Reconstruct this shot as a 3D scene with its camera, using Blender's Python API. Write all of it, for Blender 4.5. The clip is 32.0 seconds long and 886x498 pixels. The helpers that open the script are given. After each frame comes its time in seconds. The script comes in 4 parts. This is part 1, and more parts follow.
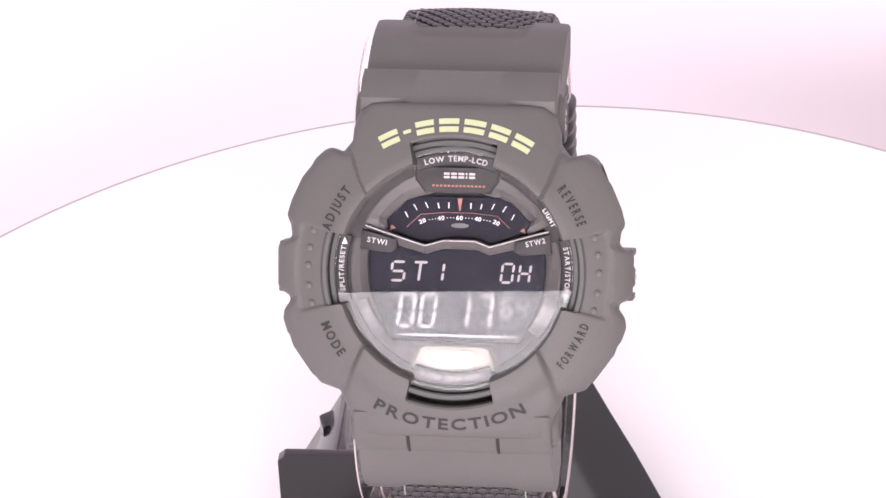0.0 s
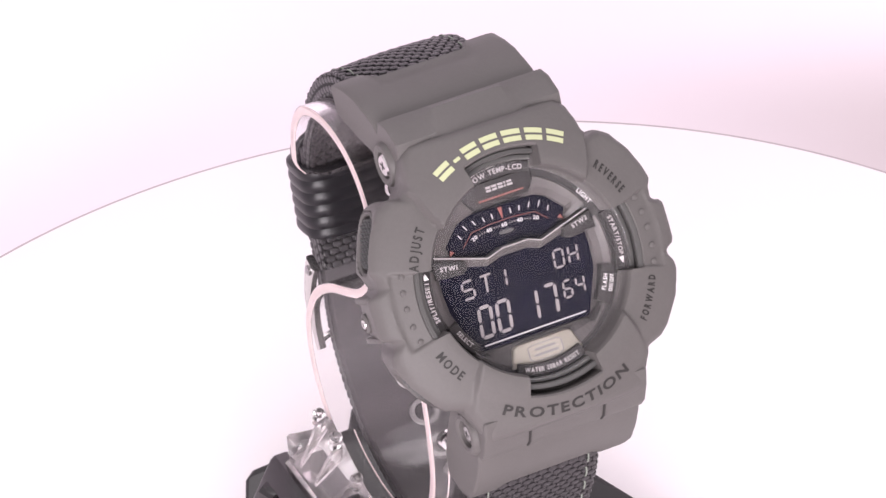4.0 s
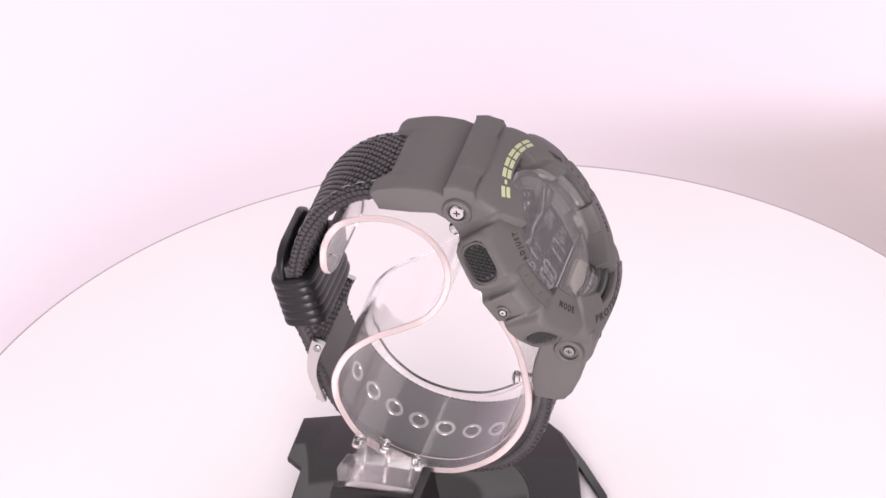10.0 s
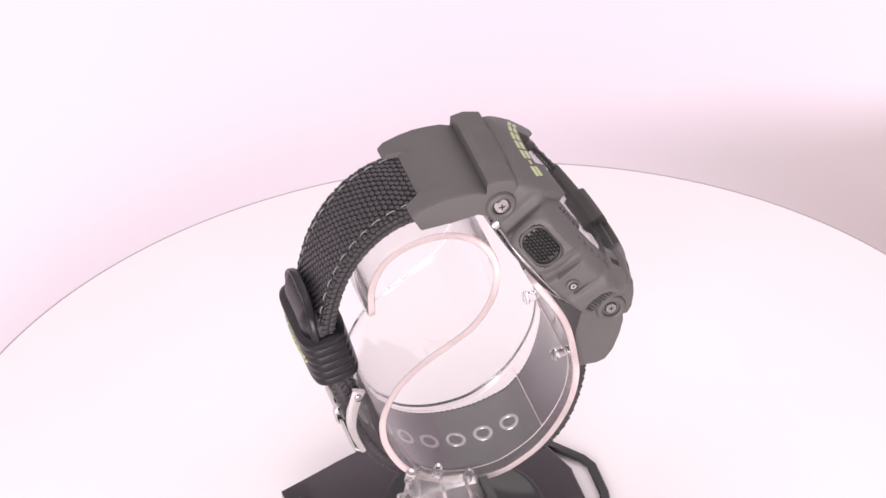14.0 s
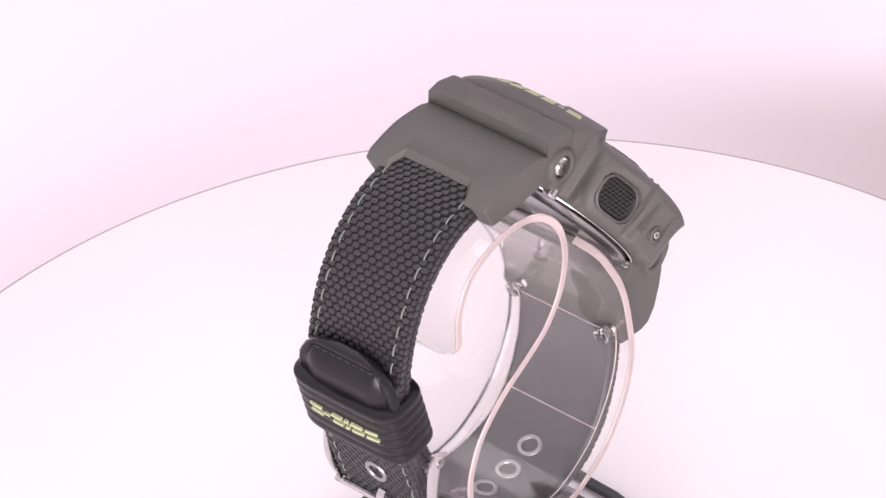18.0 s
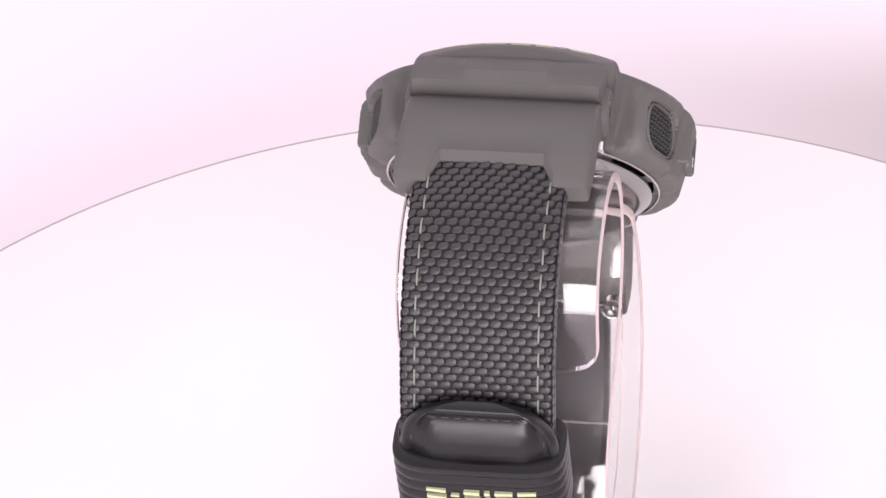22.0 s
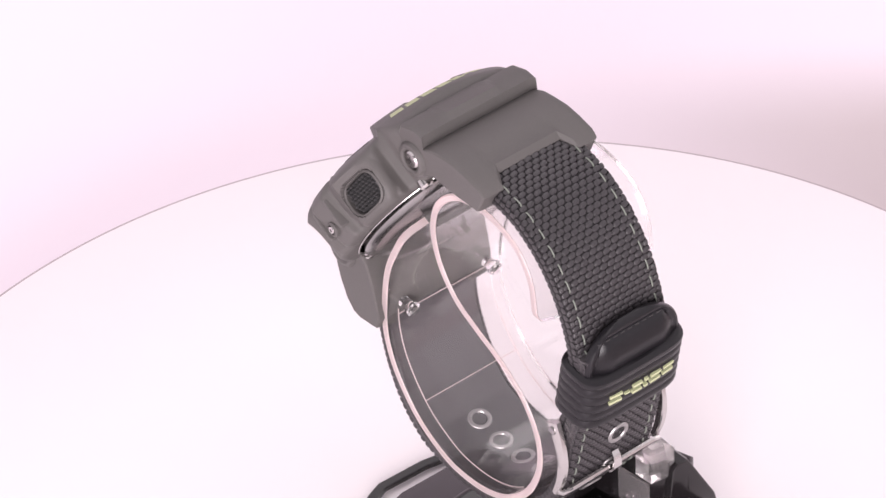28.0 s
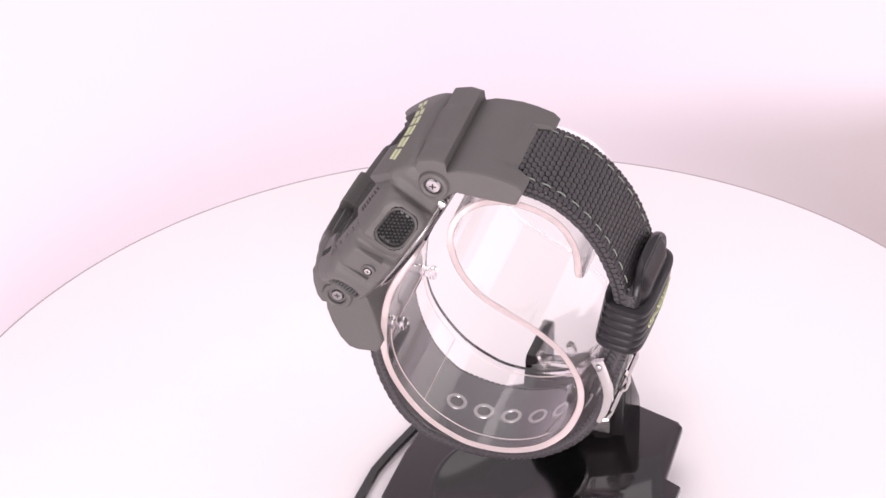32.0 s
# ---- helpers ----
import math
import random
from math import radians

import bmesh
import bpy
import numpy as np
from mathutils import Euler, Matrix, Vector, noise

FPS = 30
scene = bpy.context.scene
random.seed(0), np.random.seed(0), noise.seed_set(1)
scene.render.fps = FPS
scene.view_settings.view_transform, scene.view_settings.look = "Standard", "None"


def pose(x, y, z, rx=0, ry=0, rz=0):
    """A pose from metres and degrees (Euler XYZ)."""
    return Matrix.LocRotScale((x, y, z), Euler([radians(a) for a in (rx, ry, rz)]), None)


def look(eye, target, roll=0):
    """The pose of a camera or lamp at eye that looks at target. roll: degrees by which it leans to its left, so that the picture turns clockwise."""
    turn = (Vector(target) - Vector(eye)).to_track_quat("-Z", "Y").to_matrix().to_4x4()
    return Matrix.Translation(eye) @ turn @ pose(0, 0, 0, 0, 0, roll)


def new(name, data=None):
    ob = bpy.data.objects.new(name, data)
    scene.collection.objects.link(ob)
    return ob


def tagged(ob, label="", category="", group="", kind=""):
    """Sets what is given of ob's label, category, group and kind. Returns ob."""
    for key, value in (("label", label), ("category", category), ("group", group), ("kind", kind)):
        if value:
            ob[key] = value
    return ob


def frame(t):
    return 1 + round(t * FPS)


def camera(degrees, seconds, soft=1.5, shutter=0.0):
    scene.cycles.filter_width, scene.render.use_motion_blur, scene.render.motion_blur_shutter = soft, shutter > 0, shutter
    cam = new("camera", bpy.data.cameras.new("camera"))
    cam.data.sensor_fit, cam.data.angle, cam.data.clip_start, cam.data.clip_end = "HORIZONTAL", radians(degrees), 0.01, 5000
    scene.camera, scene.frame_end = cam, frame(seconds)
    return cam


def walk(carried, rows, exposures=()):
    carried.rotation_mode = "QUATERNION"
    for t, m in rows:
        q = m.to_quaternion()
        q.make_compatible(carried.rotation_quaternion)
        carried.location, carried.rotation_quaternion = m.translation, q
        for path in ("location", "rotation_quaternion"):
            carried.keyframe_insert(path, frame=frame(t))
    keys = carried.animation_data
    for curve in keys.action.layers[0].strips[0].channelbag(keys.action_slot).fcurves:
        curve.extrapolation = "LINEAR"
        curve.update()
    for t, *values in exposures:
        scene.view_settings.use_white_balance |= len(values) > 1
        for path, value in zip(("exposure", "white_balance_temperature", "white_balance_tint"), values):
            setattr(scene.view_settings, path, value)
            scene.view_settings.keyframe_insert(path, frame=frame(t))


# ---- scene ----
# the camera slides slowly while the turntable carries the watch round
# rows: seconds, eye in metres, pitch, yaw and roll in degrees
PATH = (
    (0, 0.0152, -0.5357, 0.5012, -38.300, 2.432, -3.517),
    (1, 0.0152, -0.5354, 0.5009, -38.298, 2.412, -3.565),
    (2, 0.0151, -0.5346, 0.5003, -38.300, 2.381, -3.629),
    (3, 0.0151, -0.5342, 0.5000, -38.306, 2.375, -3.519),
    (4, 0.0171, -0.5782, 0.5329, -38.125, 2.390, -3.483),
    (5, 0.0196, -0.6340, 0.5747, -37.966, 2.393, -3.472),
    (6, 0.0204, -0.6523, 0.5884, -37.931, 2.393, -3.446),
    (7, 0.0232, -0.7135, 0.6342, -37.836, 2.395, -3.491),
    (8, 0.0263, -0.7833, 0.6864, -37.729, 2.398, -3.433),
    (9, 0.0292, -0.8478, 0.7346, -37.664, 2.405, -3.426),
    (10, 0.0290, -0.8440, 0.7318, -37.667, 2.402, -3.393),
    (11, 0.0292, -0.8480, 0.7348, -37.650, 2.405, -3.374),
    (12, 0.0291, -0.8455, 0.7330, -37.661, 2.415, -3.330),
    (13, 0.0289, -0.8409, 0.7295, -37.671, 2.405, -3.412),
    (14, 0.0288, -0.8390, 0.7281, -37.674, 2.409, -3.483),
    (15, 0.0284, -0.8299, 0.7213, -37.698, 2.423, -3.564),
    (16, 0.0268, -0.7937, 0.6942, -37.747, 2.428, -3.545),
    (17, 0.0240, -0.7321, 0.6481, -37.832, 2.433, -3.618),
    (18, 0.0212, -0.6699, 0.6015, -37.945, 2.438, -3.604),
    (19, 0.0184, -0.6071, 0.5546, -38.071, 2.427, -3.579),
    (20, 0.0157, -0.5463, 0.5091, -38.221, 2.417, -3.719),
    (21, 0.0158, -0.5492, 0.5112, -38.183, 2.396, -3.869),
    (22, 0.0157, -0.5472, 0.5098, -38.168, 2.422, -3.650),
    (23, 0.0157, -0.5466, 0.5093, -38.202, 2.411, -3.458),
    (24, 0.0158, -0.5483, 0.5106, -38.220, 2.436, -3.384),
    (25, 0.0158, -0.5492, 0.5113, -38.245, 2.476, -3.110),
    (26, 0.0165, -0.5656, 0.5235, -38.224, 2.483, -3.058),
    (27, 0.0198, -0.6372, 0.5771, -38.057, 2.383, -3.382),
    (28, 0.0227, -0.7035, 0.6267, -37.932, 2.322, -3.537),
    (29, 0.0257, -0.7695, 0.6761, -37.826, 2.341, -3.478),
    (30, 0.0282, -0.8243, 0.7171, -37.763, 2.354, -3.517),
    (31, 0.0282, -0.8251, 0.7176, -37.740, 2.320, -3.514),
    (32, 0.0280, -0.8211, 0.7147, -37.758, 2.316, -3.488),
)
cam = camera(11.0, 32.0, soft=1.5)


def eye_pose(x, y, z, pitch, yaw, roll):
    ahead = Vector((-math.sin(radians(yaw)) * math.cos(radians(pitch)), math.cos(radians(yaw)) * math.cos(radians(pitch)), math.sin(radians(pitch))))
    eye = Vector((x, y, z))
    return look(eye, eye + ahead, roll)


walk(cam, [(t, eye_pose(*row)) for t, *row in PATH], exposures=(
    (0, 0.37, 6500, 15), (1, 0.37, 6500, 15), (2, 0.32, 6500, 15), (3, 0.31, 6500, 15), (6, 0.44, 6500, 14), (7, 0.33, 6500, 14), (8, 0.27, 6530, 15), (10, 0.14, 6600, 14),
    (11, 0.17, 6650, 14), (12, 0.17, 6700, 13), (14, 0.17, 6650, 14), (18, 0.18, 6550, 15), (22, 0.20, 6500, 13), (25, 0.20, 6500, 13), (28, 0.18, 6580, 15), (32, 0.18, 6600, 15)))

# ---- light: a bright white tent with a softbox above the front ----
world = bpy.data.worlds.new("light_tent")
world.use_nodes = True
scene.world = world
sky = world.node_tree.nodes["Background"]
sky.inputs[0].default_value = (1.0, 0.943, 0.985, 1)
sky.inputs[1].default_value = 0.84


def softbox(name, place, target, size, watts, tint=(1, 0.955, 0.975)):
    data = bpy.data.lights.new(name, "AREA")
    data.shape, data.size, data.energy, data.color = "SQUARE", size, watts, tint
    ob = new(name, data)
    ob.matrix_world = look(place, target)
    return tagged(ob, "white studio softbox above the table", "lamp", kind="structure")


softbox("softbox_front", (-0.03, -0.95, 0.285), (0, 0, 0.09), 0.55, 10.6)
softbox("softbox_rear", (-0.15, 0.55, 1.15), (0, 0.05, 0.03), 0.9, 3.0)
softbox("softbox_side", (1.15, 0.42, 0.28), (0, 0, 0.09), 0.8, 1.6, (1, 0.94, 0.92))

# ---- materials ----


def material(name, colour, rough=0.5, metal=0.0, grain=0.0, scale=900.0, bump=0.0, wear=0.0, coat=0.0, spec=0.5):
    m = bpy.data.materials.new(name)
    m.use_nodes = True
    nt = m.node_tree
    b = nt.nodes["Principled BSDF"]
    b.inputs["Base Color"].default_value = (*colour, 1)
    b.inputs["Roughness"].default_value = rough
    b.inputs["Metallic"].default_value = metal
    b.inputs["Specular IOR Level"].default_value = spec
    b.inputs["Coat Weight"].default_value = coat
    co = nt.nodes.new("ShaderNodeTexCoord")
    if grain or wear:
        fine = nt.nodes.new("ShaderNodeTexNoise")
        fine.inputs["Scale"].default_value = scale
        fine.inputs["Detail"].default_value = 4
        broad = nt.nodes.new("ShaderNodeTexNoise")
        broad.inputs["Scale"].default_value = scale * 0.08
        broad.inputs["Detail"].default_value = 3
        nt.links.new(co.outputs["Object"], fine.inputs["Vector"])
        nt.links.new(co.outputs["Object"], broad.inputs["Vector"])
        add = nt.nodes.new("ShaderNodeMath")
        add.operation = "MULTIPLY_ADD"
        add.inputs[1].default_value = wear
        nt.links.new(broad.outputs[0], add.inputs[0])
        mul = nt.nodes.new("ShaderNodeMath")
        mul.operation = "MULTIPLY"
        mul.inputs[1].default_value = grain
        nt.links.new(fine.outputs[0], mul.inputs[0])
        nt.links.new(mul.outputs[0], add.inputs[2])
        shift = nt.nodes.new("ShaderNodeMath")
        shift.operation = "ADD"
        shift.inputs[1].default_value = 1.0 - 0.5 * (grain + wear)
        nt.links.new(add.outputs[0], shift.inputs[0])
        mix = nt.nodes.new("ShaderNodeVectorMath")
        mix.operation = "SCALE"
        mix.inputs[0].default_value = colour
        nt.links.new(shift.outputs[0], mix.inputs["Scale"])
        nt.links.new(mix.outputs[0], b.inputs["Base Color"])
    if bump:
        nz = nt.nodes.new("ShaderNodeTexNoise")
        nz.inputs["Scale"].default_value = scale * 2
        nz.inputs["Detail"].default_value = 5
        nt.links.new(co.outputs["Object"], nz.inputs["Vector"])
        bp = nt.nodes.new("ShaderNodeBump")
        bp.inputs["Strength"].default_value = bump
        bp.inputs["Distance"].default_value = 0.0003
        nt.links.new(nz.outputs[0], bp.inputs["Height"])
        nt.links.new(bp.outputs[0], b.inputs["Normal"])
    return m


def clear(name, colour, ior, rough, through_light=1.0):
    m = material(name, colour, rough)
    b = m.node_tree.nodes["Principled BSDF"]
    b.inputs["Transmission Weight"].default_value = through_light
    b.inputs["IOR"].default_value = ior
    return m


RESIN = material("olive_resin", (0.1045, 0.0975, 0.0945), 0.52, grain=0.12, wear=0.14, scale=1500, bump=0.12, spec=0.3)
RESIN_DARK = material("dark_resin", (0.045, 0.044, 0.045), 0.5, grain=0.2, wear=0.1, scale=1500, bump=0.1)
BUMPER = material("bumper_resin", (0.07, 0.068, 0.066), 0.5, grain=0.15, wear=0.1, scale=1500, bump=0.1)
ENGRAVED = material("engraved_black", (0.02, 0.018, 0.017), 0.7, grain=0.1, scale=2000)
LIME = material("lime_print", (0.46, 0.49, 0.29), 0.55, grain=0.08, scale=3000)
STEEL = material("steel", (0.62, 0.6, 0.59), 0.22, 1.0, grain=0.1, wear=0.1, scale=1200)
EYELET = material("eyelet_steel", (0.40, 0.385, 0.385), 0.4, 0.9, grain=0.1, scale=2000)
STEEL_DARK = material("brushed_steel", (0.36, 0.35, 0.35), 0.26, 1.0, grain=0.15, scale=2500)
DIAL_BLACK = material("dial_black", (0.006, 0.006, 0.01), 0.3, grain=0.1, scale=2000)
LCD = material("lcd_panel", (0.003, 0.0027, 0.009), 0.34, grain=0.02, wear=0.06, scale=200, spec=0.12)
PLATE_DARK = material("dark_plate", (0.032, 0.030, 0.030), 0.62, grain=0.15, wear=0.1, scale=1500, spec=0.15)
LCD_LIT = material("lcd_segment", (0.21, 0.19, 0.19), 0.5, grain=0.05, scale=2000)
PRINT = material("white_print", (0.5, 0.48, 0.48), 0.5, grain=0.05, scale=2000)
RED = material("red_print", (0.24, 0.075, 0.06), 0.5, grain=0.1, scale=2000)
GREY_RING = material("grey_ring", (0.068, 0.062, 0.061), 0.5, grain=0.15, scale=1500, spec=0.3)
GREY_TRIM = material("grey_trim", (0.16, 0.15, 0.15), 0.4, grain=0.15, scale=1500)
PRINT_GREY = material("pale_grey_print", (0.30, 0.28, 0.28), 0.5, grain=0.05, scale=2000)
SILVER = material("silver_plate", (0.27, 0.25, 0.21), 0.42, 0.35, grain=0.1, scale=1500)
FABRIC = material("black_nylon", (0.036, 0.032, 0.035), 0.36, grain=0.5, wear=0.2, scale=4000, bump=0.25)
FABRIC_BASE = material("black_nylon_core", (0.011, 0.010, 0.011), 0.8, grain=0.3, scale=3000)
THREAD = material("grey_thread", (0.20, 0.22, 0.19), 0.7, grain=0.3, scale=4000)
LEATHER = material("black_leather", (0.010, 0.009, 0.011), 0.32, grain=0.3, wear=0.2, scale=1800, bump=0.08, spec=0.35)
LINING = material("strap_lining", (0.055, 0.05, 0.053), 0.36, grain=0.25, wear=0.2, scale=1500, bump=0.2)
GLOSS_BLACK = material("gloss_black_plastic", (0.012, 0.010, 0.011), 0.16, grain=0.1, wear=0.15, scale=300)
FOOT_BLACK = material("scuffed_black_plastic", (0.012, 0.010, 0.011), 0.07, grain=0.15, wear=0.25, scale=300, bump=0.01, spec=0.45)
RECESS_BLACK = material("deep_black_plastic", (0.004, 0.004, 0.004), 0.12, grain=0.1, wear=0.2, scale=300)
SATIN_BLACK = material("satin_black_plastic", (0.02, 0.018, 0.019), 0.4, grain=0.2, wear=0.15, scale=800, bump=0.05)
ACRYLIC = clear("clear_acrylic", (1.0, 0.985, 0.985), 1.49, 0.05, 1.0)
ACRYLIC_EDGE = clear("frosted_acrylic_edge", (0.99, 0.86, 0.85), 1.40, 0.3, 0.7)
CLOUDY = clear("moulded_clear_plastic", (0.99, 0.95, 0.95), 1.38, 0.14, 0.93)
GLASS = clear("coated_mineral_glass", (0.99, 0.98, 0.99), 1.25, 0.0)
TABLE_WHITE = material("white_turntable", (0.84, 0.79, 0.805), 0.55, grain=0.015, wear=0.02, scale=60)
RIM_GREY = material("turntable_edge", (0.44, 0.37, 0.39), 0.5, grain=0.1, scale=100)
DARK_CLOTH = material("dark_curtain", (0.05, 0.045, 0.05), 0.9, grain=0.2, wear=0.2, scale=30)

# ---- frames of reference: the turntable's, in millimetres of the model, and the watch case's ----
K = 0.001
TILT = radians(33.5)
SN, CS = math.sin(TILT), math.cos(TILT)


# the stand's place on the platter, and its slight lean
SEAT = pose(-0.545 * K, -5.136 * K, 1.034 * K, -1.08, 0.213, 0)


def P(x, y, z):
    return SEAT @ Vector(((x - 3.1) * K, (y - 0.87) * K, (z - 0.75) * K))


def C(u, v, w):
    return P(u, -17.55 + v * SN - w * CS, 89.87 + v * CS + w * SN)


def part(name, bm, mat, parent, label="", smooth=True, mats=()):
    bmesh.ops.recalc_face_normals(bm, faces=bm.faces)
    me = bpy.data.meshes.new(name)
    bm.to_mesh(me)
    bm.free()
    me.materials.append(mat)
    for extra in mats:
        me.materials.append(extra)
    if smooth:
        me.shade_smooth()
        me.set_sharp_from_angle(angle=radians(32))
    ob = new(name, me)
    ob.parent = parent
    if label:
        tagged(ob, label)
    return ob


def thing(name, label, category, kind="", group=""):
    ob = new(name)
    ob.empty_display_size = 0.01
    return tagged(ob, label, category, group, kind)


def grid(bm, rows, close_u=False, close_v=False):
    """Faces over rows of points. close_u: each row is a ring; close_v: the last row joins the first."""
    vs = [[bm.verts.new(p) for p in row] for row in rows]
    n, m = len(vs), len(vs[0])
    for i in range(n if close_v else n - 1):
        for j in range(m if close_u else m - 1):
            a, b = vs[i], vs[(i + 1) % n]
            bm.faces.new((a[j], a[(j + 1) % m], b[(j + 1) % m], b[j]))
    return vs


def cap(bm, ring):
    return bm.faces.new(ring)


def prism(bm, outline, low, high, place, bevel=0.0):
    """A plate with an outline of (a, b) between two levels, by place(a, b, level), its edges cut by bevel."""
    ca = sum(p[0] for p in outline) / len(outline)
    cb = sum(p[1] for p in outline) / len(outline)
    far = max(math.hypot(a - ca, b - cb) for a, b in outline)
    inset = lambda d: [(ca + (a - ca) * (1 - d / far), cb + (b - cb) * (1 - d / far)) for a, b in outline]
    s = 1 if high > low else -1
    rows = [[place(a, b, low) for a, b in outline]]
    if bevel:
        rows.append([place(a, b, high - s * bevel) for a, b in outline])
        rows.append([place(a, b, high - s * bevel * 0.3) for a, b in inset(bevel * 0.7)])
        rows.append([place(a, b, high) for a, b in inset(bevel * 1.7)])
    else:
        rows.append([place(a, b, high) for a, b in outline])
    vs = grid(bm, rows, close_u=True)
    cap(bm, vs[0])
    cap(bm, vs[-1])


def rounded(cx, cy, w, h, r, n=5):
    out = []
    for qx, qy, a0 in ((1, 1, 0), (-1, 1, 90), (-1, -1, 180), (1, -1, 270)):
        for i in range(n + 1):
            a = radians(a0 + 90 * i / n)
            out.append((cx + qx * (w / 2 - r) + r * math.cos(a), cy + qy * (h / 2 - r) + r * math.sin(a)))
    return out


def circle(cx, cy, r, n=24):
    return [(cx + r * math.cos(2 * math.pi * i / n), cy + r * math.sin(2 * math.pi * i / n)) for i in range(n)]


def smooth_path(points, n):
    """n points evenly along a smooth curve through the given ones."""
    pts = [Vector(p) for p in points]
    dense = []
    for i in range(len(pts) - 1):
        p0, p1, p2, p3 = pts[max(i - 1, 0)], pts[i], pts[i + 1], pts[min(i + 2, len(pts) - 1)]
        for k in range(20):
            t = k / 20
            dense.append(0.5 * (2 * p1 + (p2 - p0) * t + (2 * p0 - 5 * p1 + 4 * p2 - p3) * t * t + (3 * p1 - p0 - 3 * p2 + p3) * t ** 3))
    dense.append(pts[-1])
    run = [0.0]
    for a, b in zip(dense, dense[1:]):
        run.append(run[-1] + (b - a).length)
    out, j = [], 0
    for i in range(n):
        s = run[-1] * i / (n - 1)
        while j < len(run) - 2 and run[j + 1] < s:
            j += 1
        f = (s - run[j]) / max(run[j + 1] - run[j], 1e-9)
        out.append(dense[j].lerp(dense[j + 1], f))
    return out, run[-1]


def sides(path):
    """Unit normals of a path in the y-z plane, to the left of its way."""
    out = []
    for i in range(len(path)):
        d = path[min(i + 1, len(path) - 1)] - path[max(i - 1, 0)]
        d.normalize()
        out.append(Vector((-d[1], d[0])))
    return out


def torus(bm, centre, axis, r, thick, n=20, m=8, flat=1.0):
    q = Vector((0, 0, 1)).rotation_difference(Vector(axis)).to_matrix()
    rows = []
    for i in range(n):
        a = 2 * math.pi * i / n
        rows.append([centre + q @ Vector(((r + thick * math.cos(b)) * math.cos(a), (r + thick * math.cos(b)) * math.sin(a), flat * thick * math.sin(b))) for b in (2 * math.pi * j / m for j in range(m))])
    grid(bm, rows, close_u=True, close_v=True)


def turned(bm, centre, axis, profile, n=28):
    """A turned shape: profile of (radius, height) along the axis."""
    q = Vector((0, 0, 1)).rotation_difference(Vector(axis)).to_matrix()
    rows = [[centre + q @ Vector((r * math.cos(2 * math.pi * i / n), r * math.sin(2 * math.pi * i / n), h)) for i in range(n)] for r, h in profile]
    vs = grid(bm, rows, close_u=True)
    cap(bm, vs[0])
    cap(bm, vs[-1])


def tube(bm, points, r, n=8):
    pts = [Vector(p) for p in points]
    rows = []
    for i, p in enumerate(pts):
        d = (pts[min(i + 1, len(pts) - 1)] - pts[max(i - 1, 0)]).normalized()
        q = Vector((0, 0, 1)).rotation_difference(d).to_matrix()
        rows.append([p + q @ Vector((r * math.cos(2 * math.pi * j / n), r * math.sin(2 * math.pi * j / n), 0)) for j in range(n)])
    vs = grid(bm, rows, close_u=True)
    cap(bm, vs[0])
    cap(bm, vs[-1])


def glyph(text, size, depth):
    """Outlines of built-in font letters as (vertices, faces, width); size in model millimetres."""
    cu = bpy.data.curves.new("letter", "FONT")
    cu.body, cu.size, cu.extrude, cu.resolution_u, cu.offset = text, size, depth, 3, 0.024 * size
    ob = bpy.data.objects.new("letter", cu)
    me = bpy.data.meshes.new_from_object(ob)
    vs, fs = [v.co.copy() for v in me.vertices], [tuple(f.vertices) for f in me.polygons]
    bpy.data.objects.remove(ob)
    bpy.data.curves.remove(cu)
    bpy.data.meshes.remove(me)
    xs = [v.x for v in vs] or [0.0]
    return vs, fs, min(xs), max(xs)


def lettering(bm, text, size, put, gap=0.18, depth=0.05, fit=0.0):
    """Letters set along put(distance from the middle, height, level), drawn out to the width that is to be filled."""
    sets, total, ink, stretch = [], 0.0, 0.0, 1.0
    for ch in text:
        if ch == " ":
            sets.append(None)
            total += size * 0.35
            continue
        g = glyph(ch, size, depth)
        sets.append(g)
        total += (g[3] - g[2]) + size * gap
        ink += g[3] - g[2]
    if fit:
        stretch = (fit - total + ink) / ink
        total = fit
    at = -total / 2
    for g in sets:
        if g is None:
            at += size * 0.35
            continue
        vs, fs, lo, hi = g
        made = [bm.verts.new(put(at + (v.x - lo) * stretch, v.y, v.z)) for v in vs]
        for f in fs:
            try:
                bm.faces.new([made[i] for i in f])
            except ValueError:
                pass
        at += (hi - lo) * stretch + size * gap


def on_arc(r, middle, w, inward=False, du=0.0, dv=0.0):
    """Letters on the case face along an arc round its axis; inward: read from the other side."""
    def put(s, h, level):
        if inward:
            a = radians(middle) + s / r
            rr = r - h
        else:
            a = radians(middle) - s / r
            rr = r + h
        base = w(rr, a) if callable(w) else w
        return C(du + rr * math.cos(a), dv + rr * math.sin(a), base + level)
    return put


def on_line(u, v, turn, w):
    c, s = math.cos(radians(turn)), math.sin(radians(turn))
    return lambda a, h, level: C(u + a * c - h * s, v + a * s + h * c, w + level)

# ---- the table round the turntable ----


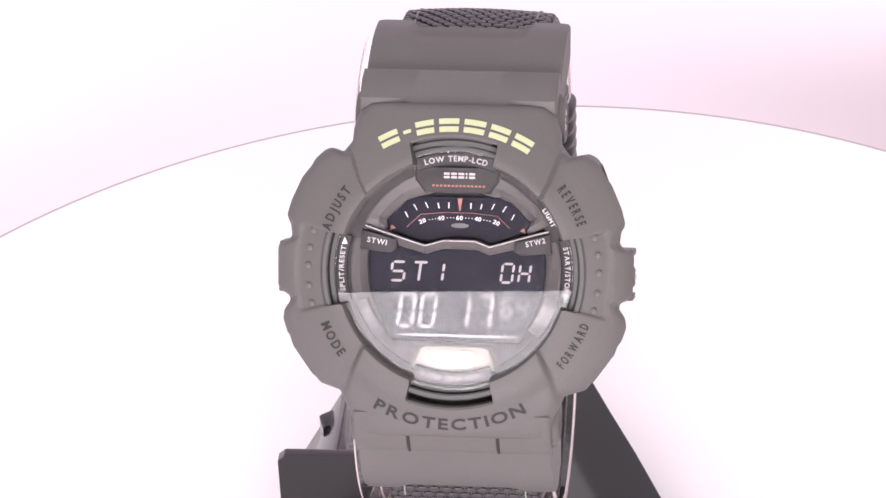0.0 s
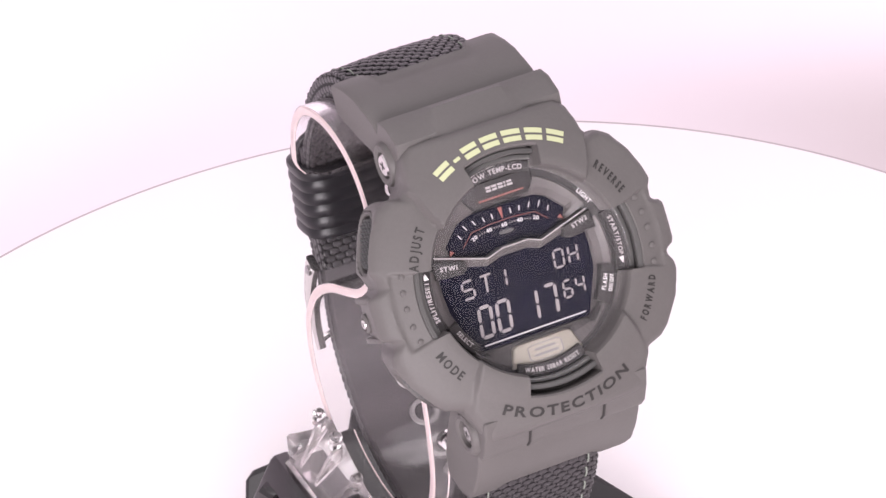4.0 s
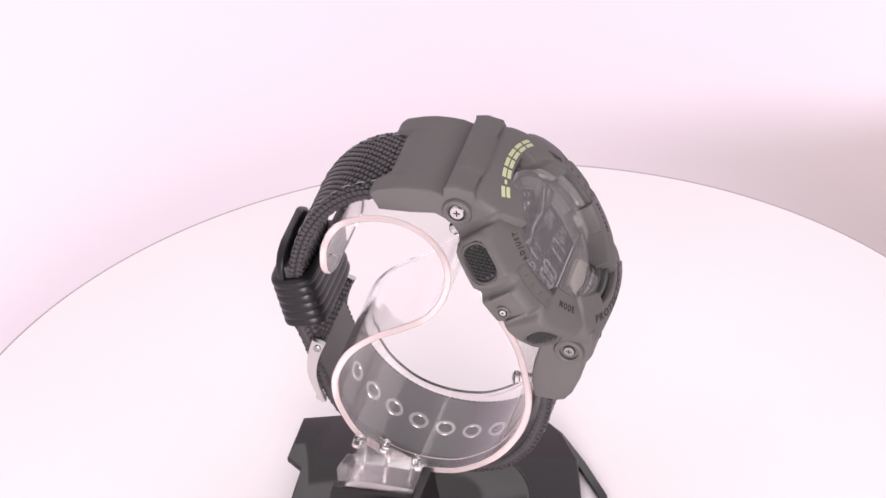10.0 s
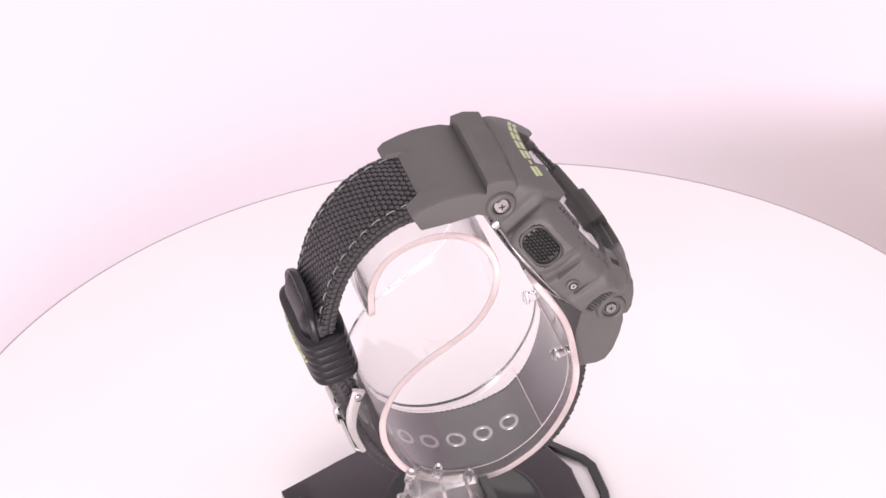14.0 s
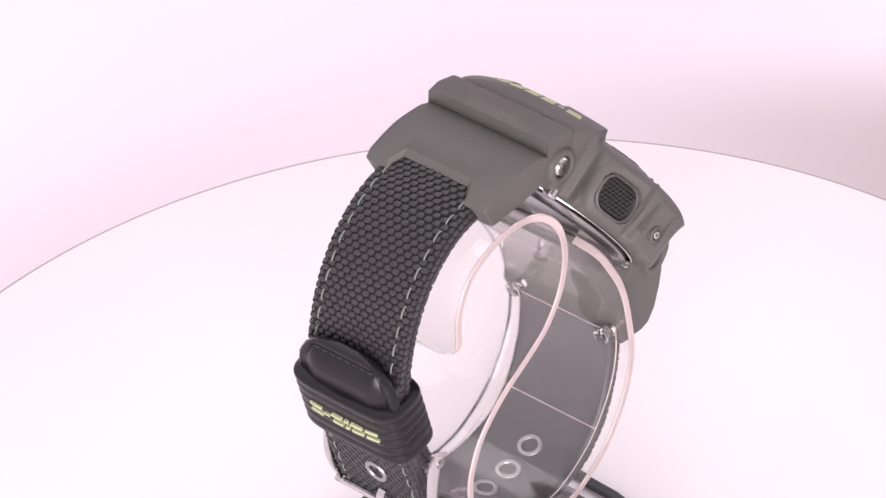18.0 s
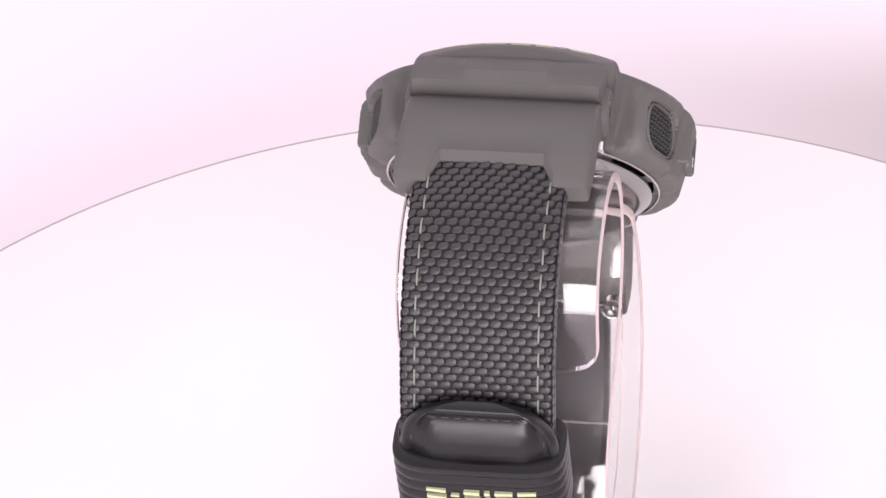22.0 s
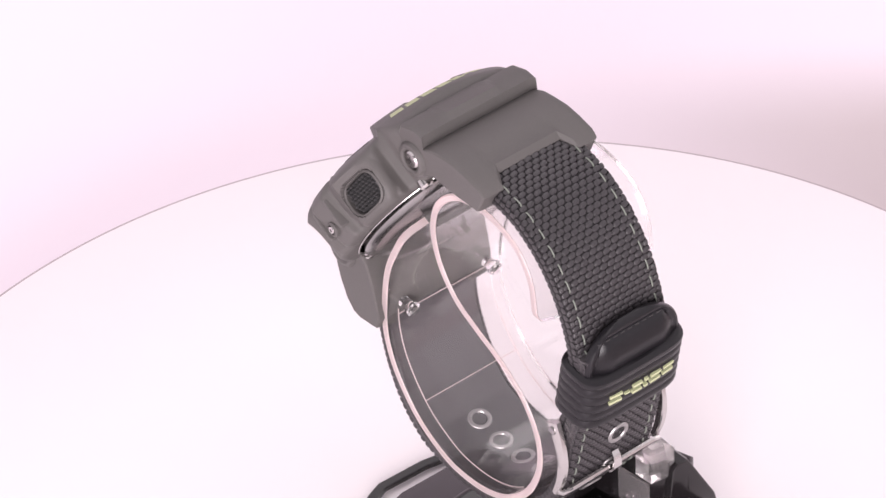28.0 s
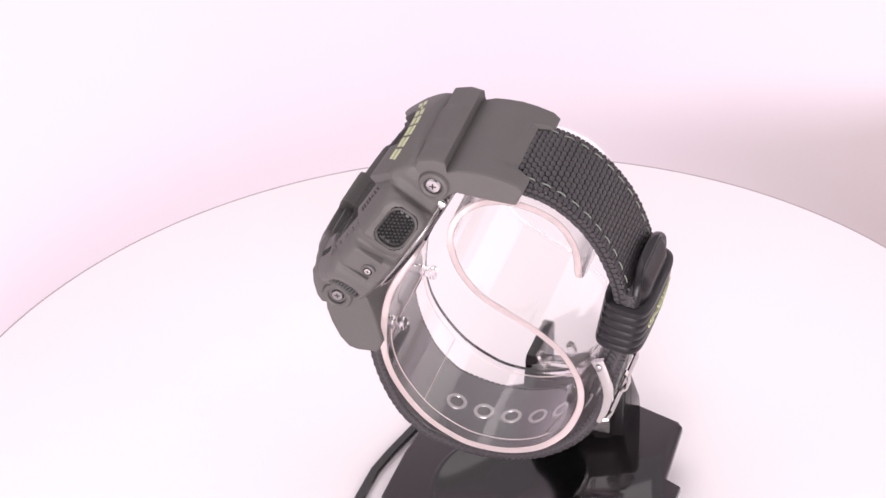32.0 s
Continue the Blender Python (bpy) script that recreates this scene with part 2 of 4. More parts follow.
def ground_material():
    """White paper with a soft grey shade painted into its colour behind the turntable, fading out into the white."""
    m = material("white_table_paper", (0.92, 0.82, 0.89), 0.8)
    nt = m.node_tree
    b = nt.nodes["Principled BSDF"]
    co = nt.nodes.new("ShaderNodeTexCoord")
    sep = nt.nodes.new("ShaderNodeSeparateXYZ")
    nt.links.new(co.outputs["Object"], sep.inputs[0])

    def ramp(source, lo, hi, start, end):
        n = nt.nodes.new("ShaderNodeMapRange")
        n.interpolation_type = "SMOOTHSTEP"
        for i, v in enumerate((lo, hi, start, end)):
            n.inputs[i + 1].default_value = v
        nt.links.new(source, n.inputs[0])
        return n.outputs[0]
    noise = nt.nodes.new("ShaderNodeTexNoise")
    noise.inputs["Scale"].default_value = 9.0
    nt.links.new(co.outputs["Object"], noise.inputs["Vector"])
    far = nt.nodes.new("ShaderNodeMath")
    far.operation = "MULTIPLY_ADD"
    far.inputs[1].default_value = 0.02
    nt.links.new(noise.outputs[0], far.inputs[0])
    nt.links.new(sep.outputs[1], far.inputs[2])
    # mask of the painted shade: fades out towards the back and the left
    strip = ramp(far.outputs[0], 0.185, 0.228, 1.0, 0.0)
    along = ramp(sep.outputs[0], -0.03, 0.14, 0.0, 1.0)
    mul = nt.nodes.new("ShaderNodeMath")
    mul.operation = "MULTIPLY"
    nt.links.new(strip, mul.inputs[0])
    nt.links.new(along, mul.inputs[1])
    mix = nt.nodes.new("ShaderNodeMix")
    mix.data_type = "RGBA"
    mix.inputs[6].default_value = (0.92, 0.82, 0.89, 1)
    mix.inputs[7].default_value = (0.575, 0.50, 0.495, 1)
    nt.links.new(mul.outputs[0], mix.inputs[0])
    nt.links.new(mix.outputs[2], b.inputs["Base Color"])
    return m


def build_surroundings():
    bm = bmesh.new()
    # one sheet: flat under the turntable, then sweeping up behind it
    rows = []
    for y in (-1.6, -1.2, -0.8, -0.4, -0.15, 0.0, 0.1, 0.2, 0.3, 0.45):
        rows.append((y, -0.03))
    for i in range(1, 13):
        a = radians(90 * i / 12)
        rows.append((0.45 + 1.1 * math.sin(a), -0.03 + 1.1 * (1 - math.cos(a))))
    grid(bm, [[Vector((x, y, z)) for x in (-2.2, -1.2, -0.5, -0.2, 0, 0.2, 0.5, 1.2, 2.2)] for y, z in rows])
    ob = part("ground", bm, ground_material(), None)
    tagged(ob, "white paper sweep with a soft grey shade painted behind the turntable", "backdrop", kind="structure")
    # dark curtains round the tent's open front, behind and beside the camera
    for name, line, low in (("wall_south", [(1.7 - 3.4 * i / 110, -1.6) for i in range(111)], 0.925),):
        bm = bmesh.new()
        grid(bm, [[Vector((x, y + 0.014 * math.sin(1.1 * k), z)) for k, (x, y) in enumerate(line)] for z in (low, 1.3, 1.8, 2.3)])
        ob = part(name, bm, DARK_CLOTH, None)
        tagged(ob, "dark curtain round the open front of the light tent", "curtain", kind="structure")


def build_turntable():
    base = thing("turntable", "round white turntable with a thin grey edge", "turntable")
    bm = bmesh.new()
    R = 0.14038
    prof = [(0.02, -0.006), (R - 0.001, -0.006), (R, -0.005), (R, -0.0006), (R - 0.0003, -0.0002), (R - 0.0010, -0.0002)]
    n = 200
    vs = grid(bm, [[Vector((r * math.cos(2 * math.pi * i / n), r * math.sin(2 * math.pi * i / n), z)) for i in range(n)] for r, z in prof], close_u=True)
    cap(bm, vs[0])
    part("rim", bm, RIM_GREY, base, "thin grey rim")
    bm = bmesh.new()
    vs = grid(bm, [[Vector((r * math.cos(2 * math.pi * i / n), r * math.sin(2 * math.pi * i / n), z)) for i in range(n)] for r, z in ((R - 0.0009, -0.0001), (R - 0.0012, 0.0), (R * 0.6, 0.0), (R * 0.2, 0.0))], close_u=True)
    cap(bm, vs[-1])
    part("platter", bm, TABLE_WHITE, base, "matt white platter")
    bm = bmesh.new()
    turned(bm, Vector((0, 0, -0.03)), (0, 0, 1), [(0.06, 0), (0.06, 0.02), (0.05, 0.024)], 48)
    part("drive", bm, SATIN_BLACK, base)
    return base


# ---- the display stand: black foot, clip, clear bent cuff ----

CUFF = [(33.4, 80.6), (33.8, 85.4), (33.0, 91.5), (29.6, 97.0), (24.0, 99.9), (18.0, 100.7), (12.5, 99.6), (8.0, 96.6), (5.0, 92.0), (4.1, 86),
        (6, 79.0), (10.4, 73.2), (16, 69.6), (23.6, 65.4), (29.8, 60), (33.3, 53.5), (34.0, 48), (33.0, 43), (29.8, 36.6), (24.2, 31.2),
        (17.5, 28.4), (10.5, 27.8), (4, 29.1), (-4, 34.1), (-10.2, 42.4), (-12.9, 51), (-12.6, 60), (-11, 68.2), (-7.5, 75.8), (-4.2, 81.8)]


def build_stand():
    base = thing("watch_stand", "black plastic display foot with a bent clear acrylic cuff", "display stand")
    # foot: low glossy tray with cut corners
    outline = [(33.5, -2), (30, -7), (22, -12.8), (8, -17.2), (-8, -16.9), (-19, -15.6), (-26, -12), (-34, -2), (-37, 10), (-36.4, 24), (-26, 46), (-24, 47.6), (-5, 49), (-2.4, 53.2), (12.6, 53.6), (16.4, 46.4), (21, 38), (27.6, 25), (33, 13), (34, 1)]

    def slope(a, b, c):
        """The foot's top rises from the platter at the front towards its back."""
        return P(a, b, 1.7 + 0.157 * (b + 22) + c)
    bm = bmesh.new()
    prism(bm, outline, -1.6, 0, slope, 0.4)
    part("foot_plate", bm, FOOT_BLACK, base, "glossy black sloping foot plate")
    bm = bmesh.new()
    prism(bm, [(-2 + (a + 2) * 0.8, 16 + (b - 16) * 0.8) for a, b in outline], 0, 1, lambda a, b, c: P(a, b, 0.4 + c * (0.157 * (b + 22) - 0.6)))
    part("foot_base", bm, SATIN_BLACK, base, "black base under the foot plate")
    bm = bmesh.new()
    rows = []
    for r, h in ((19.0, -0.2), (19.0, 0.35), (18.6, 0.5), (17.4, 0.5), (17.0, 0.3), (6.0, 0.2)):
        rows.append([slope(-1 + r * math.cos(2 * math.pi * k / 64), 12 + r * math.sin(2 * math.pi * k / 64), h) for k in range(64)])
    vs = grid(bm, rows, close_u=True)
    cap(bm, vs[-1])
    part("round_pad", bm, RECESS_BLACK, base, "round black pad")
    # raised rail along the front edge; the platter shows through the slot behind it
    pts = ((33.2, 1), (32.6, -2.4), (30.6, -5.8), (22.8, -13.4), (12.2, -21.3), (8.8, -22.6), (-2, -22.2), (-9, -20.8), (-20.6, -17.8), (-27.5, -11.5), (-34, -2))
    bm = bmesh.new()
    rows = []
    for k, (a, b) in enumerate(pts):
        p0, p1 = Vector(pts[max(k - 1, 0)]), Vector(pts[min(k + 1, len(pts) - 1)])
        d = (p1 - p0).normalized()
        m = Vector((d[1], -d[0]))
        q = Vector((a, b))
        lift = max(0.0, 0.157 * (b + 14)) * 1.4
        rows.append([P(*(q + m * x), z + lift * f) for x, z, f in ((-1.2, 0.15, 0), (-1.2, 0.8, 1), (-0.9, 1.1, 1), (0.9, 1.1, 1), (1.2, 0.8, 1), (1.2, 0.15, 0))])
    vs = grid(bm, rows, close_u=True)
    cap(bm, vs[0])
    cap(bm, vs[-1])
    part("rail", bm, GLOSS_BLACK, base, "raised black rail along the front")
    # wedge that carries the clear foot, with an upright end piece
    bm = bmesh.new()
    prism(bm, [(-34, 7), (-32.8, 12), (-25.6, 25.2), (-24.8, 25.8), (-22.6, 25.8), (-21.4, 24.6), (-18.8, 7)], 13.2, 34.5, lambda a, b, c: P(a, c, b), 0.6)
    part("clip_block", bm, GLOSS_BLACK, base, "black clip wedge")
    bm = bmesh.new()
    prism(bm, [(-33, 6), (-33, 29.3), (-32, 30.2), (-19, 30.4), (-18, 29.4), (-17.6, 6)], 10.9, 13.3, lambda a, b, c: P(a, c, b), 0.5)
    part("clip_end", bm, GLOSS_BLACK, base)
    bm = bmesh.new()
    prism(bm, [(-18.2, 6), (-18.2, 26), (-17.4, 27.4), (-12.5, 6)], 11.0, 13.2, lambda a, b, c: P(a, c, b), 0.4)
    part("clip_rib", bm, GLOSS_BLACK, base)
    # slanting block behind the wedge
    bm = bmesh.new()
    prism(bm, [(-18, 31.2), (-25.4, 34.6), (-29.4, 31.5), (-28.4, 28.2), (-18, 27.6)], 8.6, 22.2, P, 0.6)
    part("clip_back", bm, GLOSS_BLACK, base, "black block behind the clip wedge")
    # cuff
    path, run = smooth_path(CUFF, 150)
    nrm = sides(path)
    XL, XR, T = -16.5, 12.5, 0.85
    bm = bmesh.new()
    rows = []
    inset = []
    for i in range(len(path)):
        # rounded corners at both ends of the band
        short = max(0.0, 5.0 - min(i, len(path) - 1 - i) * run / (len(path) - 1))
        inset.append(5.0 - math.sqrt(25.0 - short * short))
    for p, n, q in zip(path, nrm, inset):
        a, b = p + n * T, p - n * T
        rows.append([P(XL + q, *a), P(XR - q, *a), P(XR - q, *b), P(XL + q, *b)])
    vs = grid(bm, rows, close_u=True)
    cap(bm, vs[0])
    cap(bm, vs[-1])
    cuff = part("cuff", bm, ACRYLIC, base, "clear bent acrylic band")
    cuff.visible_shadow = False
    for x, s in ((XL, -1), (XR, 1)):
        bm = bmesh.new()
        rows = []
        for p, n, q in zip(path, nrm, inset):
            a, b = p + n * (T - 0.06), p - n * (T - 0.06)
            e = x - s * q
            rows.append([P(e + s * 0.02, *a), P(e + s * 0.3, *(p + n * 0.55)), P(e + s * 0.3, *(p - n * 0.55)), P(e + s * 0.02, *b)])
        vs = grid(bm, rows, close_u=True)
        cap(bm, vs[0])
        cap(bm, vs[-1])
        part("polished_edge", bm, ACRYLIC_EDGE, base, "pale pink saw-cut edge of the acrylic")
    ins = 1 if nrm[100][1] > 0 else -1
    # inset sheet's outline on the cuff floor
    for x in (-13.6, 9.8):
        bm = bmesh.new()
        tube(bm, [P(x, *(p + n * ins * 1.0)) for p, n in list(zip(path, nrm))[88:130]], 0.00013, 5)
        part("score_line", bm, ACRYLIC_EDGE, base)
    for k in (113, 128):
        bm = bmesh.new()
        p, n = path[k], nrm[k]
        tube(bm, [P(-13.6, *(p + n * ins * 1.0)), P(9.8, *(p + n * ins * 1.0))], 0.00012, 5)
        part("score_line", bm, ACRYLIC_EDGE, base)
    # clear pegs
    for x, k in ((-12.5, 129), (8.5, 130)):
        p, n = path[k], nrm[k] * ins
        bm = bmesh.new()
        turned(bm, P(x, *(p + n * 0.9)), (0, n[0], n[1]), [(0.0012, 0), (0.0012, 0.0020), (0.0016, 0.0024), (0.0016, 0.0032), (0.001, 0.0036)], 16)
        part("peg", bm, ACRYLIC, base, "small clear peg")
    # clear moulded foot between cuff and clip
    upper = [(12.8, 26.4), (12.8, 29.2), (18, 31.6), (26.5, 35.8), (29.5, 33.5), (31.2, 27)]
    lower = [(12.8, 25.6), (12.8, 27.2), (18, 27.6), (26.5, 27.8), (29.8, 27.6), (31.4, 25.8)]
    bm = bmesh.new()
    rows = []
    for k in range(5):
        f = k / 4
        rows.append([P(-16.9 - 7.2 * f, y0 + (y1 - y0) * f, z0 + (z1 - z0) * f ** 0.8) for (y0, z0), (y1, z1) in zip(upper, lower)])
    vs = grid(bm, rows, close_u=True)
    cap(bm, vs[0])
    cap(bm, vs[-1])
    foot = part("clear_foot", bm, CLOUDY, base, "clear moulded foot of the cuff")
    for y in (15.5, 21.5, 27):
        bm = bmesh.new()
        f = (y - 12.8) / 13.7
        z = 29.2 + 6.4 * min(f, 1)
        prism(bm, [(-17.3, z - 2.5), (-17.3, z + 0.3), (-19.5, z - 0.6), (-22.5, 28.4), (-22.5, 26.6)], y, y + 0.8, lambda a, b, c: P(a, c, b), 0.1)
        part("moulded_rib", bm, CLOUDY, foot)
    # a thick clear stop over the black block
    bm = bmesh.new()
    prism(bm, [(-16.8, 28.3), (-22.2, 29.8), (-22.6, 33.4), (-17.2, 32.4)], 22.4, 30.4, P, 0.9)
    part("clear_stop", bm, CLOUDY, foot, "thick clear block", smooth=False)
    # added clear plate and ring, standing in for a reflection in the block's side
    bm = bmesh.new()
    prism(bm, [(22.6, 12.6), (31.6, 12.6), (31.6, 21.6), (22.6, 20.6)], -17.5, -16.9, lambda a, b, c: P(c, a, b), 0.15)
    side = part("reflection_plate", bm, CLOUDY, foot)
    bm = bmesh.new()
    torus(bm, P(-16.85, 26.4, 15.4), (1, 0, 0), 0.0013, 0.00018, 20, 6)
    part("reflection_ring", bm, ACRYLIC, side)
    for yy, zz in ((29.2, 34.6), (22.6, 34.2), (15.2, 30.6)):
        bm = bmesh.new()
        turned(bm, P(-18.2, yy, zz), (0, -0.3, 1), [(0.0011, -0.001), (0.0011, 0.0016), (0.0007, 0.0022)], 14)
        part("foot_peg", bm, ACRYLIC, foot)
    return base


# ---- the watch ----

HALF = [(0, 24), (12.6, 24), (14.2, 22.4), (14.9, 20.0), (15.0, 18.4), (16.3, 16.7), (18.3, 17.1), (20.6, 15.6), (22.6, 13.0), (24.1, 9.6), (24.7, 7.4), (23.8, 6.2), (23.6, 4.4), (24.2, 3.8), (25.5, 3.3), (25.7, 2.6),
        (25.6, -2.8), (25.2, -3.5), (23.8, -4.1), (23.7, -5.0), (24.6, -6.2), (24.8, -7.6), (23.5, -11.6), (20.6, -15.6), (19.2, -16.7), (16.2, -17.6), (14.9, -20.4), (13.4, -24), (0, -24)]
OUTLINE = HALF + [(-u, v) for u, v in reversed(HALF[1:-1])]
CREST = [(15, 1.0), (16.2, 1.3), (16.9, 1.5), (18.5, 1.2), (19.6, 0.9), (20.6, 0.6), (22.2, 0.1), (24, -0.7), (26, -1.8)]
# the push buttons: turn of the face, its distance, its shift along the rim, length, height, level
BUTTONS = {1: (18.6, 24.0, 3.7, 9.0, 6.6, -7.2), -1: (-31.0, 24.2, -0.4, 6.8, 6.6, -7.4)}


def inner(a):
    """Radius of the bezel's opening: wider where the ribbed bumpers sit."""
    deg = math.degrees(a) % 360
    side = min(deg, abs(deg - 180), 360 - deg)
    if side > 70:
        return 16.2 + 3.1 * min(1, (side - 70) / 1.0)
    if side < 17.5:
        return 16.2 + 2.6 * min(1, (17.5 - side) / 1.0)
    return 16.2


def crest(r):
    for (r0, w0), (r1, w1) in zip(CREST, CREST[1:]):
        if r0 <= r <= r1:
            return w0 + (w1 - w0) * (r - r0) / (r1 - r0)
    return CREST[-1][1]


def polar(outline, a):
    """Distance from the axis to an outline at an angle."""
    d = (math.cos(a), math.sin(a))
    best = 0.0
    for (ax, ay), (bx, by) in zip(outline, outline[1:] + outline[:1]):
        ex, ey = bx - ax, by - ay
        den = d[0] * ey - d[1] * ex
        if abs(den) < 1e-9:
            continue
        t = (ax * ey - ay * ex) / den
        s = (ax * d[1] - ay * d[0]) / den
        if t > 0 and -1e-6 <= s <= 1.000001:
            best = max(best, t)
    return best


def bezel_rise(a, r):
    """Raised hoods at the top and the foot, sunk bands beside the side bumpers."""
    deg = math.degrees(a) % 360
    side = min(deg, abs(deg - 180), 360 - deg)
    near = max(0.0, min(1.0, (21.3 - r) / 1.7))
    edge = 38.5 + 1.25 * (r - 15)
    if side > edge:
        step = min(1, (side - edge) / 1.5)
        high = max(0.0, min(1.0, (25.2 - r) / 7.5))
        return step * ((1.0 + 1.1 * high) if deg < 180 else (0.5 + 0.5 * near))
    if side < 16.5 and r > 18.5:
        return -0.45 * min(1, (16.5 - side) / 1.0) * max(0.0, min(1.0, (23.0 - r) / 0.6, (r - 18.5) / 0.3))
    return 0.0


def bezel_height(r, a):
    """Level of the bezel's face at a radius and an angle."""
    return crest(r) + bezel_rise(a, r) + 0.05


def wall(a, rr, w):
    """Radius of the bezel's side at an angle and a level: leaning in towards the back, with pockets for the buttons."""
    r = rr - 0.11 * max(0.0, -3.0 - w) ** 1.25
    u, v = abs(math.cos(a)), math.sin(a)
    turn, far, along, long, tall, level = BUTTONS[1 if v > 0 else -1]
    nu, nv = math.cos(radians(turn)), math.sin(radians(turn))
    dot = u * nu + v * nv
    if dot > 0.5:
        flat = (far - 1.0) / dot
        shift = flat * (-u * nv + v * nu) - along
        qa, qb = abs(shift) - (long / 2 - 2.4), abs(w - level) - (tall / 2 - 2.4)
        out = math.hypot(max(qa, 0.0), max(qb, 0.0)) + min(max(qa, qb), 0.0) - 2.7
        lip = far + 0.25
        if out < 0:
            r = min(r, flat)
        elif out < 2.2:
            r = r + (lip / dot - r) * (1 - out / 2.2) ** 0.7 * (0.85 if r < lip / dot else 0.6)
    return r


def build_bezel(watch):
    n = 600
    angles = [2 * math.pi * i / n for i in range(n)]
    raw = [polar(OUTLINE, a) for a in angles]
    ro = [(raw[i - 1] + 2 * raw[i] + raw[(i + 1) % n]) / 4 for i in range(n)]
    rows = []
    for i, a in enumerate(angles):
        ri, rr = inner(a), ro[i]
        top = lambda r: crest(r) + bezel_rise(a, r)
        line = [(ri - 0.3, -4.4), (ri, top(ri) - 1.0), (ri + 0.1, top(ri) - 0.35), (ri + 0.4, top(ri + 0.4))]
        last = rr - 1.3
        for k in range(1, 13):
            r = ri + 0.4 + (last - ri - 0.4) * k / 12
            line.append((r, top(r)))
        low = top(last)
        line += [(rr - 0.75, low - 0.45), (rr - 0.3, low - 1.1)]
        start = min(low - 1.7, -1.8)
        for k in range(31):
            w = start + (-11.6 - start) * k / 30
            line.append((wall(a, rr, w), w))
        end = line[-1][0]
        line += [(end - 0.5, -12.1), (end - 1.5, -12.5), (end - 4, -12.6)]
        rows.append([C(r * math.cos(a), r * math.sin(a), w) for r, w in line])
    bm = bmesh.new()
    grid(bm, rows, close_v=True)
    part("bezel", bm, RESIN, watch, "olive-grey resin bezel")


def lug(watch, top):
    """The resin block that carries the strap; its end steps back over the strap's middle."""
    if top:
        prof = [(17, -10), (18, -5.0), (22.6, -2.2), (24.6, -1.7), (27.4, -4.1), (28.6, -6.6), (26.4, -8.3), (29.0, -10.1), (31.0, -12.6), (32.9, -15.6), (34.3, -19.0), (35.4, -22.7), (35.1, -24.4), (30.6, -25.1), (26.5, -19), (23.4, -13.4)]
        ends = {10: 0.4, 11: 1.0, 12: 1.0, 13: 1.0}
        name = "upper_lug"
    else:
        prof = [(-17, -10), (-18, -2.5), (-20.6, -0.1), (-23.2, -1.8), (-25.9, -4.4), (-26.6, -5.9), (-25.9, -7.0), (-27.8, -8.3), (-30.4, -11.4), (-32.7, -15.2), (-33.5, -18.2), (-32.8, -20.2), (-29.8, -24.0), (-26.5, -23.4), (-21.5, -18.4), (-18, -14)]
        ends = {9: 0.3, 10: 0.8, 11: 1.0, 12: 1.0}
        name = "lower_lug"
    half = [5.0, 5.8, 6.4, 7.0, 7.6, 8.2, 8.6, 9.3, 9.5, 11.5, 13.0, 13.9, 14.2]
    xs = [-x for x in reversed(half)] + half
    rows = []
    for x in xs:
        row = []
        ax = abs(x)
        for i, (v, w) in enumerate(prof):
            if ax < 9.3 and i in ends:
                k = (3.4 if top else 1.9) * ends[i] * min(1.0, (9.4 - ax) / 1.8)
                v -= (0.25 if top else -0.45) * k
                w += k
                if top and i == 10:
                    # the cut's lip flares out below a steeper step
                    v -= 0.75 * min(1.0, (9.4 - ax) / 1.8)
            if ax >= 13.4:
                cut = 0.55 if ax > 14.0 else 0.15
                cv, cw = (28, -13) if top else (-25.5, -12)
                d = math.hypot(v - cv, w - cw)
                v += (cv - v) / d * cut
                w += (cw - w) / d * cut
            if top and i in (1, 2, 3, 4):
                # a raised middle runs on softly from the ridge to the hood
                f = max(0.0, min(1.0, (8.6 - ax) / 3.4))
                f = f * f * (3 - 2 * f)
                hv, hw = ((18.0, 0.3), (21.4, 0.2), (25.2, -2.0), (28.3, -4.7))[i - 1]
                v, w = v + (hv - v) * f, w + (hw - w) * f
            row.append(C(x, v, w))
        rows.append(row)
    bm = bmesh.new()
    vs = grid(bm, rows, close_u=True)
    cap(bm, vs[0])
    cap(bm, vs[-1])
    body = part(name, bm, RESIN, watch, "olive-grey resin lug")
    if not top:
        for u in (-6.4, 6.6):
            bm = bmesh.new()
            tube(bm, [C(u, -22.0, -0.9), C(u, -23.2, -1.72), C(u, -25.9, -4.32), C(u, -26.5, -5.7)], 0.00024, 6)
            part("groove", bm, ENGRAVED, body, "dark engraved groove")


def screw(name, watch, centre, axis, r, mat=STEEL):
    bm = bmesh.new()
    turned(bm, centre, axis, [(r, -0.0012), (r, 0.0002), (r * 0.82, 0.00055), (r * 0.4, 0.0006)], 20)
    head = part(name, bm, mat, watch, "cross-head steel screw")
    ax = Vector(axis).normalized()
    side = ax.cross(Vector((0, 0, 1))).normalized()
    for d in (side, ax.cross(side)):
        bm = bmesh.new()
        other = ax.cross(d)
        c = centre + ax * 0.00062
        quad = [c + d * (0.42 * r * sx) + other * (0.09 * r * sy) for sx, sy in ((1, 1), (-1, 1), (-1, -1), (1, -1))]
        rows = [[q - ax * 0.0003 for q in quad], quad]
        vs = grid(bm, rows, close_u=True)
        cap(bm, vs[0])
        cap(bm, vs[1])
        part("slot", bm, ENGRAVED, head)
    return head


